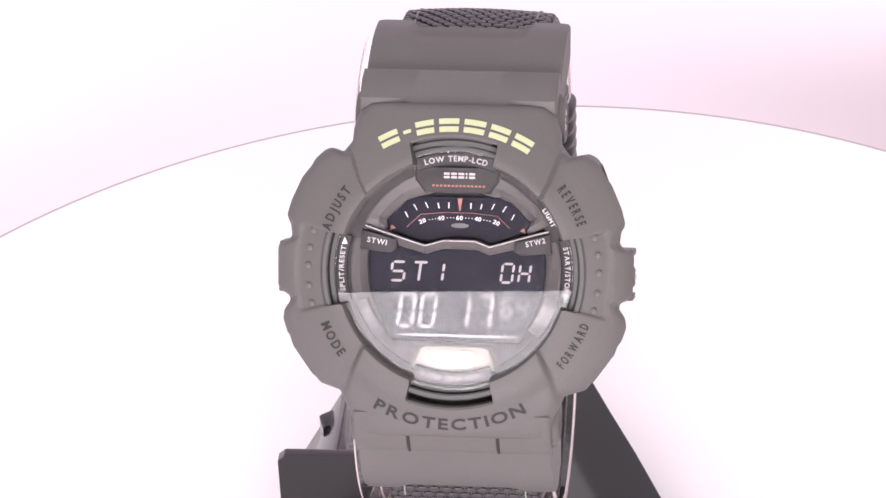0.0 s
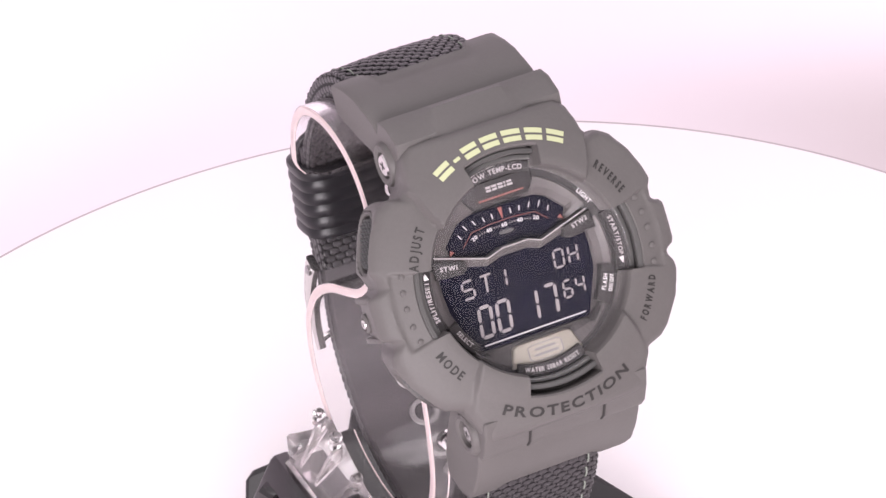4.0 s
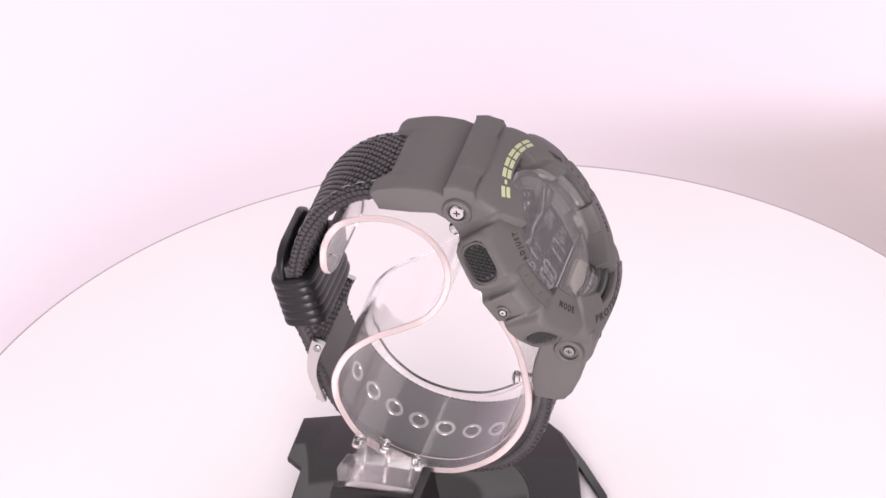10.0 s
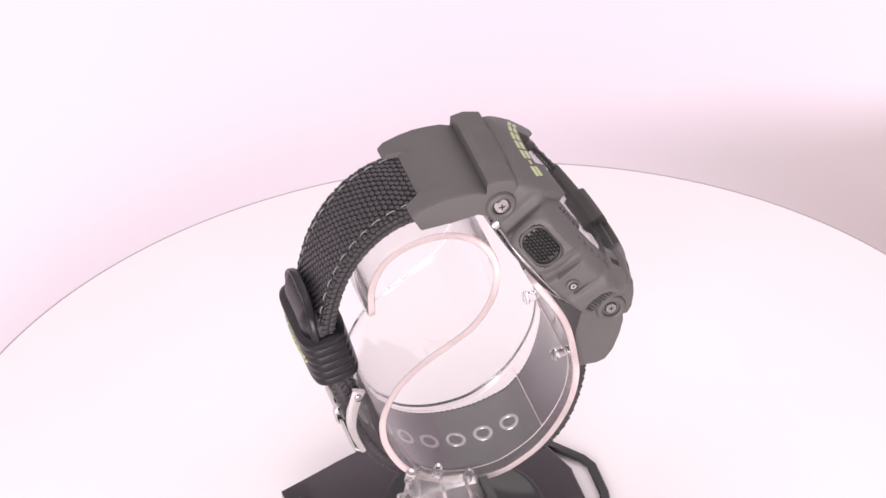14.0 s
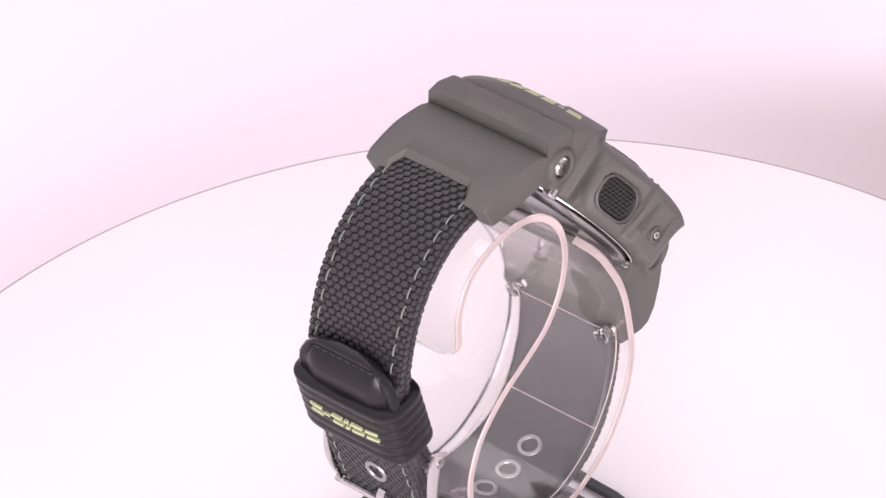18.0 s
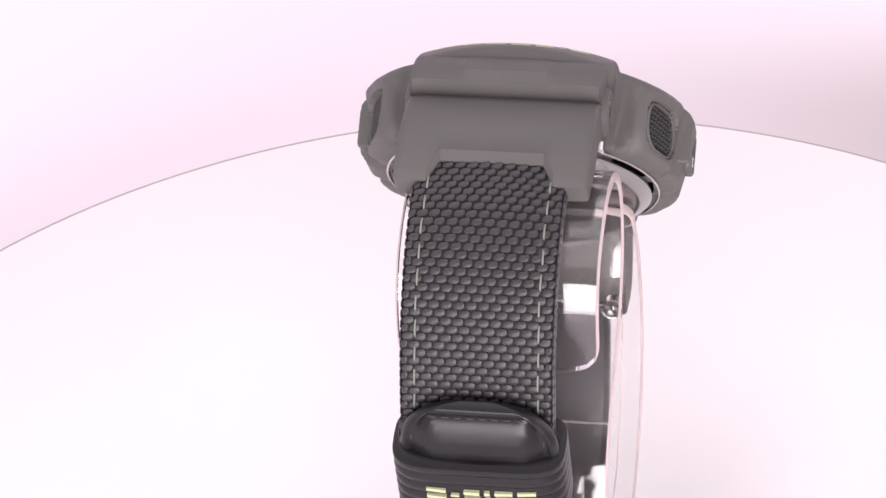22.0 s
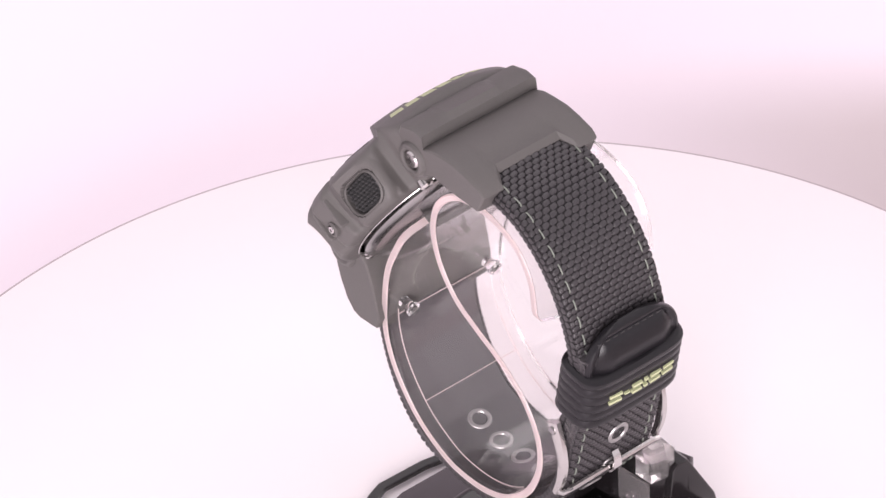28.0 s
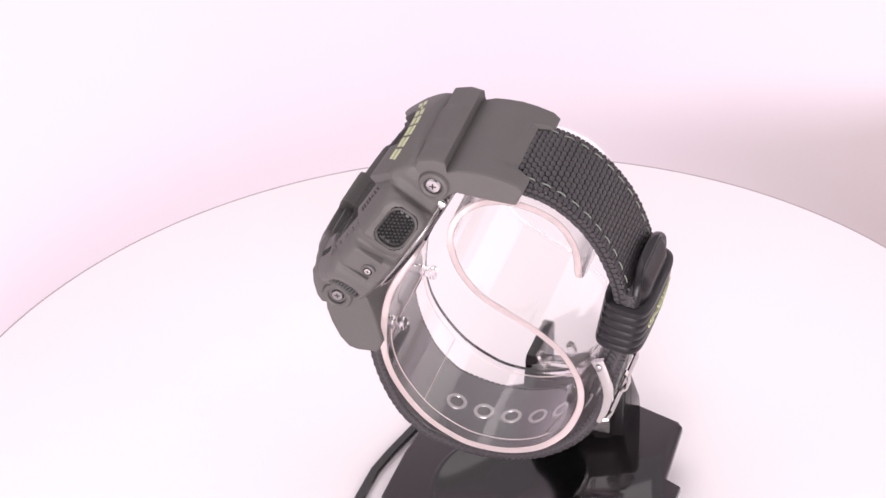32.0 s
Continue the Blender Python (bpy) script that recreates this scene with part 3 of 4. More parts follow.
def build_case(watch):
    ax = (0, CS, -SN)
    bm = bmesh.new()
    turned(bm, C(0, 0, -10.5), ax, [(0.0190, 0), (0.0190, 0.0022), (0.0197, 0.0024), (0.0198, 0.0030), (0.0193, 0.0036), (0.0180, 0.0042), (0.0175, 0.0038), (0.012, 0.0040)], 72)
    back = part("case_back", bm, STEEL_DARK, watch, "dark steel case back with stepped rings")
    bm = bmesh.new()
    torus(bm, C(0, 0, -12.9), ax, 0.0208, 0.0002, 72, 8)
    part("polished_rim", bm, STEEL, back, "thin polished edge")
    for su in (-1, 1):
        for sv in (-1, 1):
            screw("back_screw", watch, C(su * 12.7, 17.6 if sv > 0 else -16.2, -12.9), ax, 0.0015)
            # boss and side screw
            bm = bmesh.new()
            side = Vector((su, 0, 0))
            sc = (21.8, -8.2) if sv > 0 else (-22.1, -8.2)
            turned(bm, C(su * 11.5, sc[0], sc[1]), side, [(0.0038, 0), (0.0037, 0.0028), (0.0033, 0.0035), (0.0027, 0.0037), (0.0022, 0.0034), (0.0021, 0.0024)], 28)
            part("screw_boss", bm, RESIN, watch)
            screw("side_screw", watch, C(su * (14.5 if sv > 0 else 14.1), *sc), side, 0.0019 if sv > 0 else 0.0015, STEEL if sv > 0 else STEEL_DARK)
    for su in (-1, 1):
        bm = bmesh.new()
        turned(bm, C(su * 24.4, -0.6, -8.1), (su, 0, 0), [(0.0016, 0), (0.0016, 0.0009), (0.0011, 0.0012), (0.0010, 0.0003)], 18)
        part("side_hole", bm, RESIN, watch)
        screw("hole_screw", watch, C(su * 25.1, -0.6, -8.1), (su, 0, 0), 0.0009)
        # ribs either side of the hole
        for v in (3.1, -3.3):
            bm = bmesh.new()
            prism(bm, rounded(v, -6.2, 0.9, 6.6, 0.4), 22.4, 25.6, lambda a, b, c: C(su * c, a, b), 0.35)
            part("side_rib", bm, RESIN, watch)


def build_button(watch, su, sv):
    """A push button in its resin guard: a dark plate cut into small pyramids."""
    turn, r0, along, long, tall, wc = BUTTONS[sv]
    ang = radians(turn)
    nu, nv = math.cos(ang) * su, math.sin(ang)
    tu, tv = -math.sin(ang) * su, math.cos(ang)

    def at(a, b, c):
        return C(nu * (r0 + c) + tu * (a + along), nv * (r0 + c) + tv * (a + along), wc + b)
    bm = bmesh.new()
    outer, inner = rounded(0, 0, long + 1.5, tall + 1.3, 3.4), rounded(0, 0, long, tall, 2.8)
    rows = [[at(a, b, -3.5) for a, b in outer], [at(a, b, -1.4) for a, b in outer], [at(a * 0.97, b * 0.97, 0.05) for a, b in outer], [at(a * 1.05, b * 1.05, 0.3) for a, b in inner], [at(a, b, 0.0) for a, b in inner], [at(a, b, -1.6) for a, b in inner]]
    grid(bm, rows, close_u=True)
    guard = part("button_guard", bm, RESIN, watch)
    bm = bmesh.new()
    prism(bm, rounded(0, 0, long - 0.35, tall - 0.35, 2.65), -2.2, -0.55, at, 0.2)
    button = part("push_button", bm, RESIN_DARK, watch, "dark grey push button with a knurled face")
    nx, ny = (8, 8) if sv > 0 else (6, 8)
    da, db = (long - 0.9) / nx, (tall - 0.8) / ny
    bm = bmesh.new()
    for j in range(ny):
        for i in range(nx + j % 2):
            a, b = -(long - 0.9) / 2 + da * (i + 0.5 - 0.5 * (j % 2)), -(tall - 0.8) / 2 + db * (j + 0.5)
            if math.hypot(max(abs(a) - (long / 2 - 2.3), 0), max(abs(b) - (tall / 2 - 2.3), 0)) > 1.8 or abs(a) > long / 2 - 0.6:
                continue
            base = [bm.verts.new(at(a + sa * da * 0.5, b + sb * db * 0.5, -0.56)) for sa, sb in ((-1, -1), (1, -1), (1, 1), (-1, 1))]
            tip = [bm.verts.new(at(a + da * 0.1 + sa * da * 0.12, b + sb * db * 0.12, 0.25)) for sa, sb in ((-1, -1), (1, -1), (1, 1), (-1, 1))]
            for k in range(4):
                bm.faces.new((base[k], base[(k + 1) % 4], tip[(k + 1) % 4], tip[k]))
            bm.faces.new(tip)
    tagged(part("knurling", bm, RESIN_DARK, button, "", smooth=False), kind="stuff")
    return guard


def arc_rows(a0, a1, steps, section):
    rows = []
    for i in range(steps + 1):
        a = radians(a0 + (a1 - a0) * i / steps)
        rows.append([C(r * math.cos(a), r * math.sin(a), w) for r, w in section])
    return rows


def flat_mark(name, pts, low, high, mat, parent, label=""):
    bm = bmesh.new()
    prism(bm, pts, low, high, C)
    return part(name, bm, mat, parent, label, smooth=False)


SEGMENTS = {"0": "abcdef", "1": "bc", "6": "afgedc", "7": "abc", "O": "abcdef", "H": "fegbc", "S": "afgcd", "4": "fgbc", "T": "aj"}
SCREEN = [(-12.7, 4.3), (-5.6, 3.1), (-3.7, 3.9), (3.3, 3.9), (4.9, 2.9), (12.7, 4.3), (12.9, 0), (12.6, -3.4), (9.6, -10.5), (-9.6, -10.5), (-12.6, -3.2), (-12.9, 0)]
GAUGE = [(-10.3, 6.9), (-7.4, 9.8), (-5.3, 10.5), (6.0, 10.5), (7.8, 9.8), (10.6, 7.0), (9.9, 5.7), (5.0, 3.6), (2.7, 4.4), (-1.8, 4.4), (-4.6, 3.6), (-9.9, 5.4)]


def digit(lcd, ch, u, v, w, h, th):
    lean = 0.13
    bm = bmesh.new()
    spots = {"a": (0, h / 2, 1), "g": (0, 0, 1), "d": (0, -h / 2, 1), "f": (-w / 2, h / 4, 0), "b": (w / 2, h / 4, 0), "e": (-w / 2, -h / 4, 0), "c": (w / 2, -h / 4, 0), "j": (0, 0, 2)}
    for s in SEGMENTS[ch]:
        x, y, flat = spots[s]
        lu, lv = (w / 2 - 0.12, th / 2) if flat == 1 else (th / 2, h / 4 - 0.1 if flat == 0 else h / 2)
        k = th / 2
        if flat == 1:
            pts = [(-lu, 0), (-lu + k, lv), (lu - k, lv), (lu, 0), (lu - k, -lv), (-lu + k, -lv)]
        else:
            pts = [(0, -lv), (lu, -lv + k), (lu, lv - k), (0, lv), (-lu, lv - k), (-lu, -lv + k)]
        prism(bm, [(u + x + a + lean * (y + b), v + y + b) for a, b in pts], -5.38, -5.3, C)
    part("digit", bm, LCD_LIT, lcd, "pale liquid crystal digit", smooth=False)


def screen_surround(ring, outline, a0, a1, outer, least=0.0):
    """Grey frame that slopes down from an arc to the edge of a screen."""
    rows = []
    steps = 72
    for i in range(steps + 1):
        a = radians(a0 + (a1 - a0) * i / steps)
        r = min(max(polar(outline, a), least), outer - 0.7)
        line = ((r - 0.1, -5.6), (r, -5.1), (r + 0.12, -4.7), (r + 0.45 * (outer - r), -3.75), (outer - 0.25, -3.15), (outer, -3.25), (outer, -5.0))
        rows.append([C(q * math.cos(a), q * math.sin(a), w) for q, w in line])
    bm = bmesh.new()
    vs = grid(bm, rows)
    cap(bm, vs[0])
    cap(bm, vs[-1])
    part("screen_surround", bm, GREY_RING, ring, "grey sloping frame round the screen", smooth=False)


def build_dial(watch):
    ax = (0, -CS, SN)
    bm = bmesh.new()
    turned(bm, C(0, 0, -7.4), ax, [(0.0178, 0), (0.0178, 0.0012), (0.0175, 0.0013)], 64)
    part("dial", bm, DIAL_BLACK, watch, "black dial plate")
    bm = bmesh.new()
    grid(bm, arc_rows(0, 360, 96, ((13.9, -5.6), (14.0, -4.0), (14.3, -3.6), (16.0, -3.1), (16.4, -3.1), (16.4, -4.4))))
    ring = part("dial_ring", bm, PLATE_DARK, watch, "black inner ring")
    screen_surround(ring, SCREEN, 17, -197, 15.2)
    screen_surround(ring, GAUGE, 27, 153, 14.9, 11.6)
    # small plates under the two lower words
    for a0, a1, r0, r1 in ((-38, -14, 13.2, 15.7), (199, 222, 13.3, 15.3)):
        bm = bmesh.new()
        vs = grid(bm, arc_rows(a0, a1, 10, ((r0, -4.6), (r0 + 0.1, -3.25), (r0 + 0.3, -3.05), (r1 - 0.2, -2.98), (r1, -3.15), (r1, -4.6))))
        cap(bm, vs[0])
        cap(bm, vs[-1])
        part("word_plate", bm, PLATE_DARK, ring, "dark grey plate with a word")
    # black strips that carry the print at the four sides
    for a0, a1, r0 in ((-17, 17, 15.5), (163, 197, 15.5), (69, 111, 15.2), (249, 291, 14.6)):
        bm = bmesh.new()
        vs = grid(bm, arc_rows(a0, a1, 16, ((r0, -5), (r0, -2.2), (r0 + 0.15, -2.0), (r0 + 1.7, -1.7), (r0 + 1.9, -1.9), (r0 + 1.9, -5))))
        cap(bm, vs[0])
        cap(bm, vs[-1])
        part("print_strip", bm, PLATE_DARK, ring)
    # ribbed bumpers at the sides, top and foot of the opening
    for a0, a1, rr, count in ((-17, 17, 17.6, 2), (163, 197, 17.6, 2), (70, 110, 17.6, 2), (250, 290, 17.1, 2)):
        for k in range(count):
            r, w = rr + 0.95 * k, -0.8 + 1.2 * k
            bm = bmesh.new()
            vs = grid(bm, arc_rows(a0, a1, 15, [(r + dr, w + dw) for dr, dw in ((-0.46, -2.4), (-0.44, 0.0), (-0.26, 0.2), (0.26, 0.2), (0.42, 0.05), (0.42, -2.4))]))
            cap(bm, vs[0])
            cap(bm, vs[-1])
            part("bumper_rib", bm, BUMPER, watch, "dark ribbed bumper strip")
    # dots on the resin beside the side bumpers
    for su in (-1, 1):
        for d in (-14, -7, 1, 8, 15):
            a = radians(d)
            bm = bmesh.new()
            turned(bm, C(su * 20.9 * math.cos(a), 20.9 * math.sin(a), 0.2), ax, [(0.00045, -0.0003), (0.00045, 0.00012), (0.00025, 0.0002)], 12)
            part("dot", bm, RESIN, watch)
    # screens
    bm = bmesh.new()
    prism(bm, SCREEN, -5.9, -5.4, C, 0.1)
    lcd = part("lcd_screen", bm, LCD, watch, "dark liquid crystal screen with pale digits", smooth=False)
    bm = bmesh.new()
    prism(bm, GAUGE, -5.85, -5.3, C, 0.1)
    gauge = part("gauge_screen", bm, LCD, watch, "upper screen with a tick scale", smooth=False)
    # grey bar between the screens: a ridge with a painted highlight line, widening to a plate at each end
    ridge = ((-13.3, 6.1), (-9.0, 4.7), (-4.6, 3.35), (-1.8, 4.15), (2.7, 4.15), (4.8, 3.35), (9.0, 4.6), (13.6, 5.9))
    foot = ((-13.6, 4.6), (-9.0, 3.3), (-4.5, 2.1), (-2.1, 2.85), (2.7, 2.85), (4.6, 2.1), (9.0, 3.2), (13.7, 4.4))
    bm = bmesh.new()
    rows = [[C(u, v + dv, w) for u, v in line] for line, dv, w in ((ridge, 0.25, -5.4), (ridge, 0.12, -3.75), (ridge, -0.08, -3.6), (foot, 0.12, -4.6), (foot, 0, -5.5))]
    vs = grid(bm, rows)
    bar = part("screen_bar", bm, GREY_RING, watch, "grey bar between the two screens", smooth=False)
    # thin pale tube in place of the highlight along the ridge
    bm = bmesh.new()
    tube(bm, [C(u, v + 0.05, -3.62) for u, v in ridge], 0.00012, 6)
    part("highlight_line", bm, PRINT_GREY, bar, "pale line painted as the highlight of the ridge")
    for su in (-1, 1):
        bm = bmesh.new()
        prism(bm, [(su * 13.9, 2.7), (su * 13.6, 5.6), (su * 8.6, 4.25), (su * 8.4, 2.9), (su * 9.4, 2.3)], -5.0, -3.12, C, 0.15)
        part("word_plate", bm, PLATE_DARK, bar, "dark grey plate with a word")
        flat_mark("red_arrow", [(su * 9.0, 5.75), (su * 9.9, 5.3), (su * 9.6, 6.2)], -5.3, -5.2, RED, gauge, "small red arrow")
    # upper panel, with plain shapes for the mark
    bm = bmesh.new()
    prism(bm, [(-6.3, 14.9), (6.3, 14.9), (6.1, 12.9), (4.7, 11.1), (-4.6, 11.1), (-6.1, 12.9)], -4.4, -2.95, C, 0.3)
    panel = part("name_panel", bm, PLATE_DARK, watch, "grey panel with a white mark")
    for u, wide in ((-1.8, 0.85), (-0.75, 0.85), (0.3, 0.85), (1.05, 0.25), (1.85, 0.9)):
        for v in (13.38, 13.88):
            flat_mark("plain_mark", rounded(u + 0.3, v, wide, 0.34, 0.08, 2), -2.95, -2.86, PRINT_GREY, panel, "white mark in plain block shapes")
    for i in range(14):
        u = -3.4 + 0.56 * i
        flat_mark("red_bar", [(u - 0.18, 12.0), (u + 0.18, 12.0), (u + 0.18, 12.28), (u - 0.18, 12.28)], -2.95, -2.87, RED, panel)
    # silver plate at the foot
    bm = bmesh.new()
    prism(bm, [(-6.3, -14.3), (-5.1, -11.4), (-4.4, -11.0), (4.4, -11.0), (5.1, -11.4), (6.3, -14.3), (3.2, -14.9), (-3.2, -14.9)], -4.6, -3.0, C, 0.3)
    plate = part("silver_plate", bm, SILVER, watch, "silver plate with an engraved badge")
    bm = bmesh.new()
    prism(bm, [(-3, -12.0), (-2.3, -11.6), (2.3, -11.6), (3, -12.0), (3, -13.8), (2.3, -14.3), (-2.3, -14.3), (-3, -13.8)], -3.1, -2.94, C)
    badge = part("badge", bm, GREY_TRIM, plate, "", smooth=False)
    flat_mark("badge_face", [(-2.75, -12.05), (-2.15, -11.75), (2.15, -11.75), (2.75, -12.05), (2.75, -13.75), (2.15, -14.15), (-2.15, -14.15), (-2.75, -13.75)], -3.0, -2.91, SILVER, badge)
    for v, w in ((-12.45, 3.6), (-13.35, 4.2)):
        flat_mark("badge_bar", [(-w / 2, v - 0.2), (w / 2, v - 0.2), (w / 2, v + 0.2), (-w / 2, v + 0.2)], -3.0, -2.88, GREY_TRIM, badge)
    # print on the dial
    for text, size, put, fit, mat in (
            ("LOW TEMP-LCD", 1.15, on_arc(15.75, 90, -1.68), 9.1, PRINT_GREY),
            ("WATER 20BAR RESIST", 1.0, on_arc(15.85, 270, -1.62, True), 9.8, PRINT_GREY),
            ("STW1", 1.05, on_line(-11.4, 3.55, -9, -3.06), 3.0, PRINT_GREY),
            ("STW2", 1.05, on_line(11.6, 3.95, 14, -3.06), 3.0, PRINT_GREY),
            ("LIGHT", 1.05, on_arc(15.25, 30.3, -2.95), 3.0, PRINT),
            ("START/STOP", 1.0, on_arc(16.0, 2, -1.68), 6.4, PRINT_GREY),
            ("SPLIT/RESET", 1.0, on_arc(16.0, 180, -1.68), 6.6, PRINT_GREY),
            ("SELECT", 1.0, on_arc(14.6, 211, -2.92, True), 3.4, PRINT_GREY),
            ("FLASH", 0.95, on_arc(14.3, -25, -2.92, True), 2.7, PRINT),
            ("ON/OFF", 0.95, on_arc(15.4, -25, -2.92, True), 2.9, PRINT)):
        bm = bmesh.new()
        lettering(bm, text, size, put, 0.12, 0.03, fit)
        part("lettering", bm, mat, ring, "small white lettering", smooth=False)
    for a, d in ((-12, 0.5), (166, -0.5)):
        c, s = 16.4 * math.cos(radians(a)), 16.4 * math.sin(radians(a))
        flat_mark("arrow", [(c - 0.4, s + d), (c + 0.4, s + d), (c, s - d)], -1.8, -1.6, PRINT, ring)
    # scale of the gauge: ticks, pointer, numbers with dots between them, a pale line under the ticks
    for u0, v0, u1, v1 in ((7.9, 8.1, 7.5, 7.3), (6.7, 9.25, 6.2, 8.4), (5.0, 9.55, 4.6, 8.75), (3.2, 9.5, 3.0, 8.75), (1.6, 9.6, 1.6, 8.75)):
        for su in (-1, 1):
            flat_mark("tick", [(0.25 + su * (u0 - 0.09), v0), (0.25 + su * (u0 + 0.09), v0), (0.25 + su * (u1 + 0.07), v1), (0.25 + su * (u1 - 0.07), v1)], -5.3, -5.2, PRINT, gauge)
    flat_mark("pointer", [(-0.1, 10.2), (0.6, 10.2), (0.3, 8.4), (0.2, 8.4)], -5.3, -5.2, RED, gauge)
    numbers = ((-5.0, 6.9, "20", 22), (-2.4, 7.35, "40", 6), (0.25, 7.45, "60", 0), (2.9, 7.35, "40", -6), (5.5, 6.9, "20", -22))
    for u, v, t, turn in numbers:
        bm = bmesh.new()
        lettering(bm, t, 0.85, on_line(u, v - 0.32, turn, -5.22), 0.08, 0.03, 1.05)
        part("scale_number", bm, PRINT, gauge, "", smooth=False)
    bm = bmesh.new()
    for (u0, v0, _, _), (u1, v1, _, _) in zip(numbers, numbers[1:]):
        for f in (0.33, 0.5, 0.67):
            prism(bm, circle(u0 + (u1 - u0) * f, v0 + (v1 - v0) * f, 0.1, 6), -5.3, -5.2, C)
    tagged(part("scale_dots", bm, PRINT_GREY, gauge, "", smooth=False), kind="stuff")
    bm = bmesh.new()
    tube(bm, [C(u + 0.1, v, -5.25) for u, v in ((-7.5, 5.9), (-5.5, 7.8), (-2, 8.15), (2, 8.15), (5.6, 7.8), (7.4, 6.1))], 0.00005, 5)
    part("scale_line", bm, RED, gauge)
    flat_mark("sensor", [(0.3 + 1.3 * math.cos(k * math.pi / 8), 6.3 + 0.35 * math.sin(k * math.pi / 8)) for k in range(16)], -5.3, -5.2, BUMPER, gauge)
    # digits
    for row in (("S", -8.55, -0.5, 1.9, 2.7, 0.36), ("T", -5.4, -0.5, 2.2, 2.7, 0.36), ("1", -3.1, -0.5, 2.2, 2.7, 0.36),
                ("O", 7.3, -0.4, 1.6, 2.7, 0.34), ("H", 9.8, -0.4, 1.5, 2.7, 0.34),
                ("0", -7.2, -6.1, 2.0, 4.6, 0.54), ("0", -4.1, -6.1, 2.0, 4.6, 0.54), ("1", 0.75, -6.15, 2.0, 4.6, 0.54), ("7", 4.1, -6.15, 1.9, 4.6, 0.54),
                ("6", 7.3, -5.4, 1.35, 2.6, 0.32), ("4", 9.5, -5.4, 1.35, 2.6, 0.32)):
        digit(lcd, *row)
    flat_mark("screen_line", [(-8.6, -9.75), (9.1, -9.75), (9.1, -9.57), (-8.6, -9.57)], -5.4, -5.3, PRINT, lcd)
    # glass
    bm = bmesh.new()
    turned(bm, C(0, 0, -0.2), ax, [(0.0172, -0.00035), (0.0172, -0.0001), (0.0171, 0.0)], 72)
    glass = part("crystal", bm, GLASS, watch, "flat mineral glass", smooth=False)
    glass.visible_shadow = False


def build_print(watch):
    # maker's name as plain lime shapes along the top of the bezel
    widths = [2.7, 1.1, 2.5, 2.7, 2.9, 2.7, 2.7]
    gap = 0.72
    total, r = sum(widths) + gap * 6, 20.15
    at = -total / 2
    for i, wd in enumerate(widths):
        mid = at + wd / 2
        put = on_arc(r, 89.3, bezel_height)
        bm = bmesh.new()

        def bar(x0, x1, y0, y1):
            n = 3
            ring = [(x0 + (x1 - x0) * k / n, y0) for k in range(n + 1)] + [(x0 + (x1 - x0) * k / n, y1) for k in range(n, -1, -1)]
            vs = grid(bm, [[put(mid + x, y, -0.2) for x, y in ring], [put(mid + x, y, 0.04) for x, y in ring]], close_u=True)
            cap(bm, vs[0])
            for k in range(n):
                bm.faces.new((vs[1][k], vs[1][k + 1], vs[1][2 * n - k], vs[1][2 * n + 1 - k]))
        h = wd / 2
        if i == 1:
            bar(-h, h, 0.7, 1.2)
        else:
            # two plain bars
            bar(-h, h, 0.0, 0.78)
            bar(-h, h, 1.12, 1.9)
        part("plain_mark", bm, LIME, watch, "lime-yellow mark in plain block shapes", smooth=False)
        at += wd + gap
    for text, size, put, fit, mat in (
            ("PROTECTION", 2.25, on_arc(22.7, 270.4, bezel_height, True), 23.6, ENGRAVED),
            ("ADJUST", 1.95, on_arc(18.55, 152.2, bezel_height), 7.0, ENGRAVED),
            ("REVERSE", 1.95, on_arc(19.1, 29.8, bezel_height), 6.4, ENGRAVED),
            ("MODE", 1.95, on_arc(20.5, 211, bezel_height, True), 5.8, ENGRAVED),
            ("FORWARD", 1.8, on_arc(21.0, -29.5, bezel_height, True), 7.7, ENGRAVED)):
        bm = bmesh.new()
        lettering(bm, text, size, put, 0.2, 0.05, fit)
        part("lettering", bm, mat, watch, "engraved black lettering", smooth=False)


# strap centre lines seen from the side: from the upper lug down over the back to the buckle
STRAP_UP = [(15.5, 104.6), (20.5, 103.8), (27.5, 101.7), (34.0, 96.9), (38.9, 90.2), (41.9, 82.6), (43.2, 76), (42.8, 69.5), (41, 63), (38.6, 57.2)]
# and from the lower lug under the cuff, through the buckle and the keeper to the loose tip
STRAP_LOW = [(-16.2, 56), (-15.8, 51), (-15.0, 46), (-13.2, 40.0), (-10.0, 33.5), (-5.4, 28.6), (-1.8, 26.7), (5.7, 24.9), (13.6, 24.9), (21, 26.7), (27.8, 30.6), (33.3, 36.0), (37.2, 42.6), (39.3, 49), (41.2, 56.5), (43.2, 63), (44.6, 70), (45.2, 77), (45.3, 79)]
TIP = [(44.8, 69), (45.5, 74), (46.0, 78), (46.0, 81.5), (45.5, 84.2)]
HALF_W = 11.2


def along(path, nrm, s):
    f = s * (len(path) - 1)
    k = min(int(f), len(path) - 2)
    return path[k].lerp(path[k + 1], f - k), nrm[k].lerp(nrm[k + 1], f - k), (path[k + 1] - path[k]).normalized()


def crown(s, x, bulge):
    """How far the strap swells out in its middle, most near the lug."""
    fade = max(0.0, 1 - s / 0.45)
    return bulge * fade * fade * (3 - 2 * fade) * (1 - min(1.0, abs(x) / HALF_W) ** 2.2)


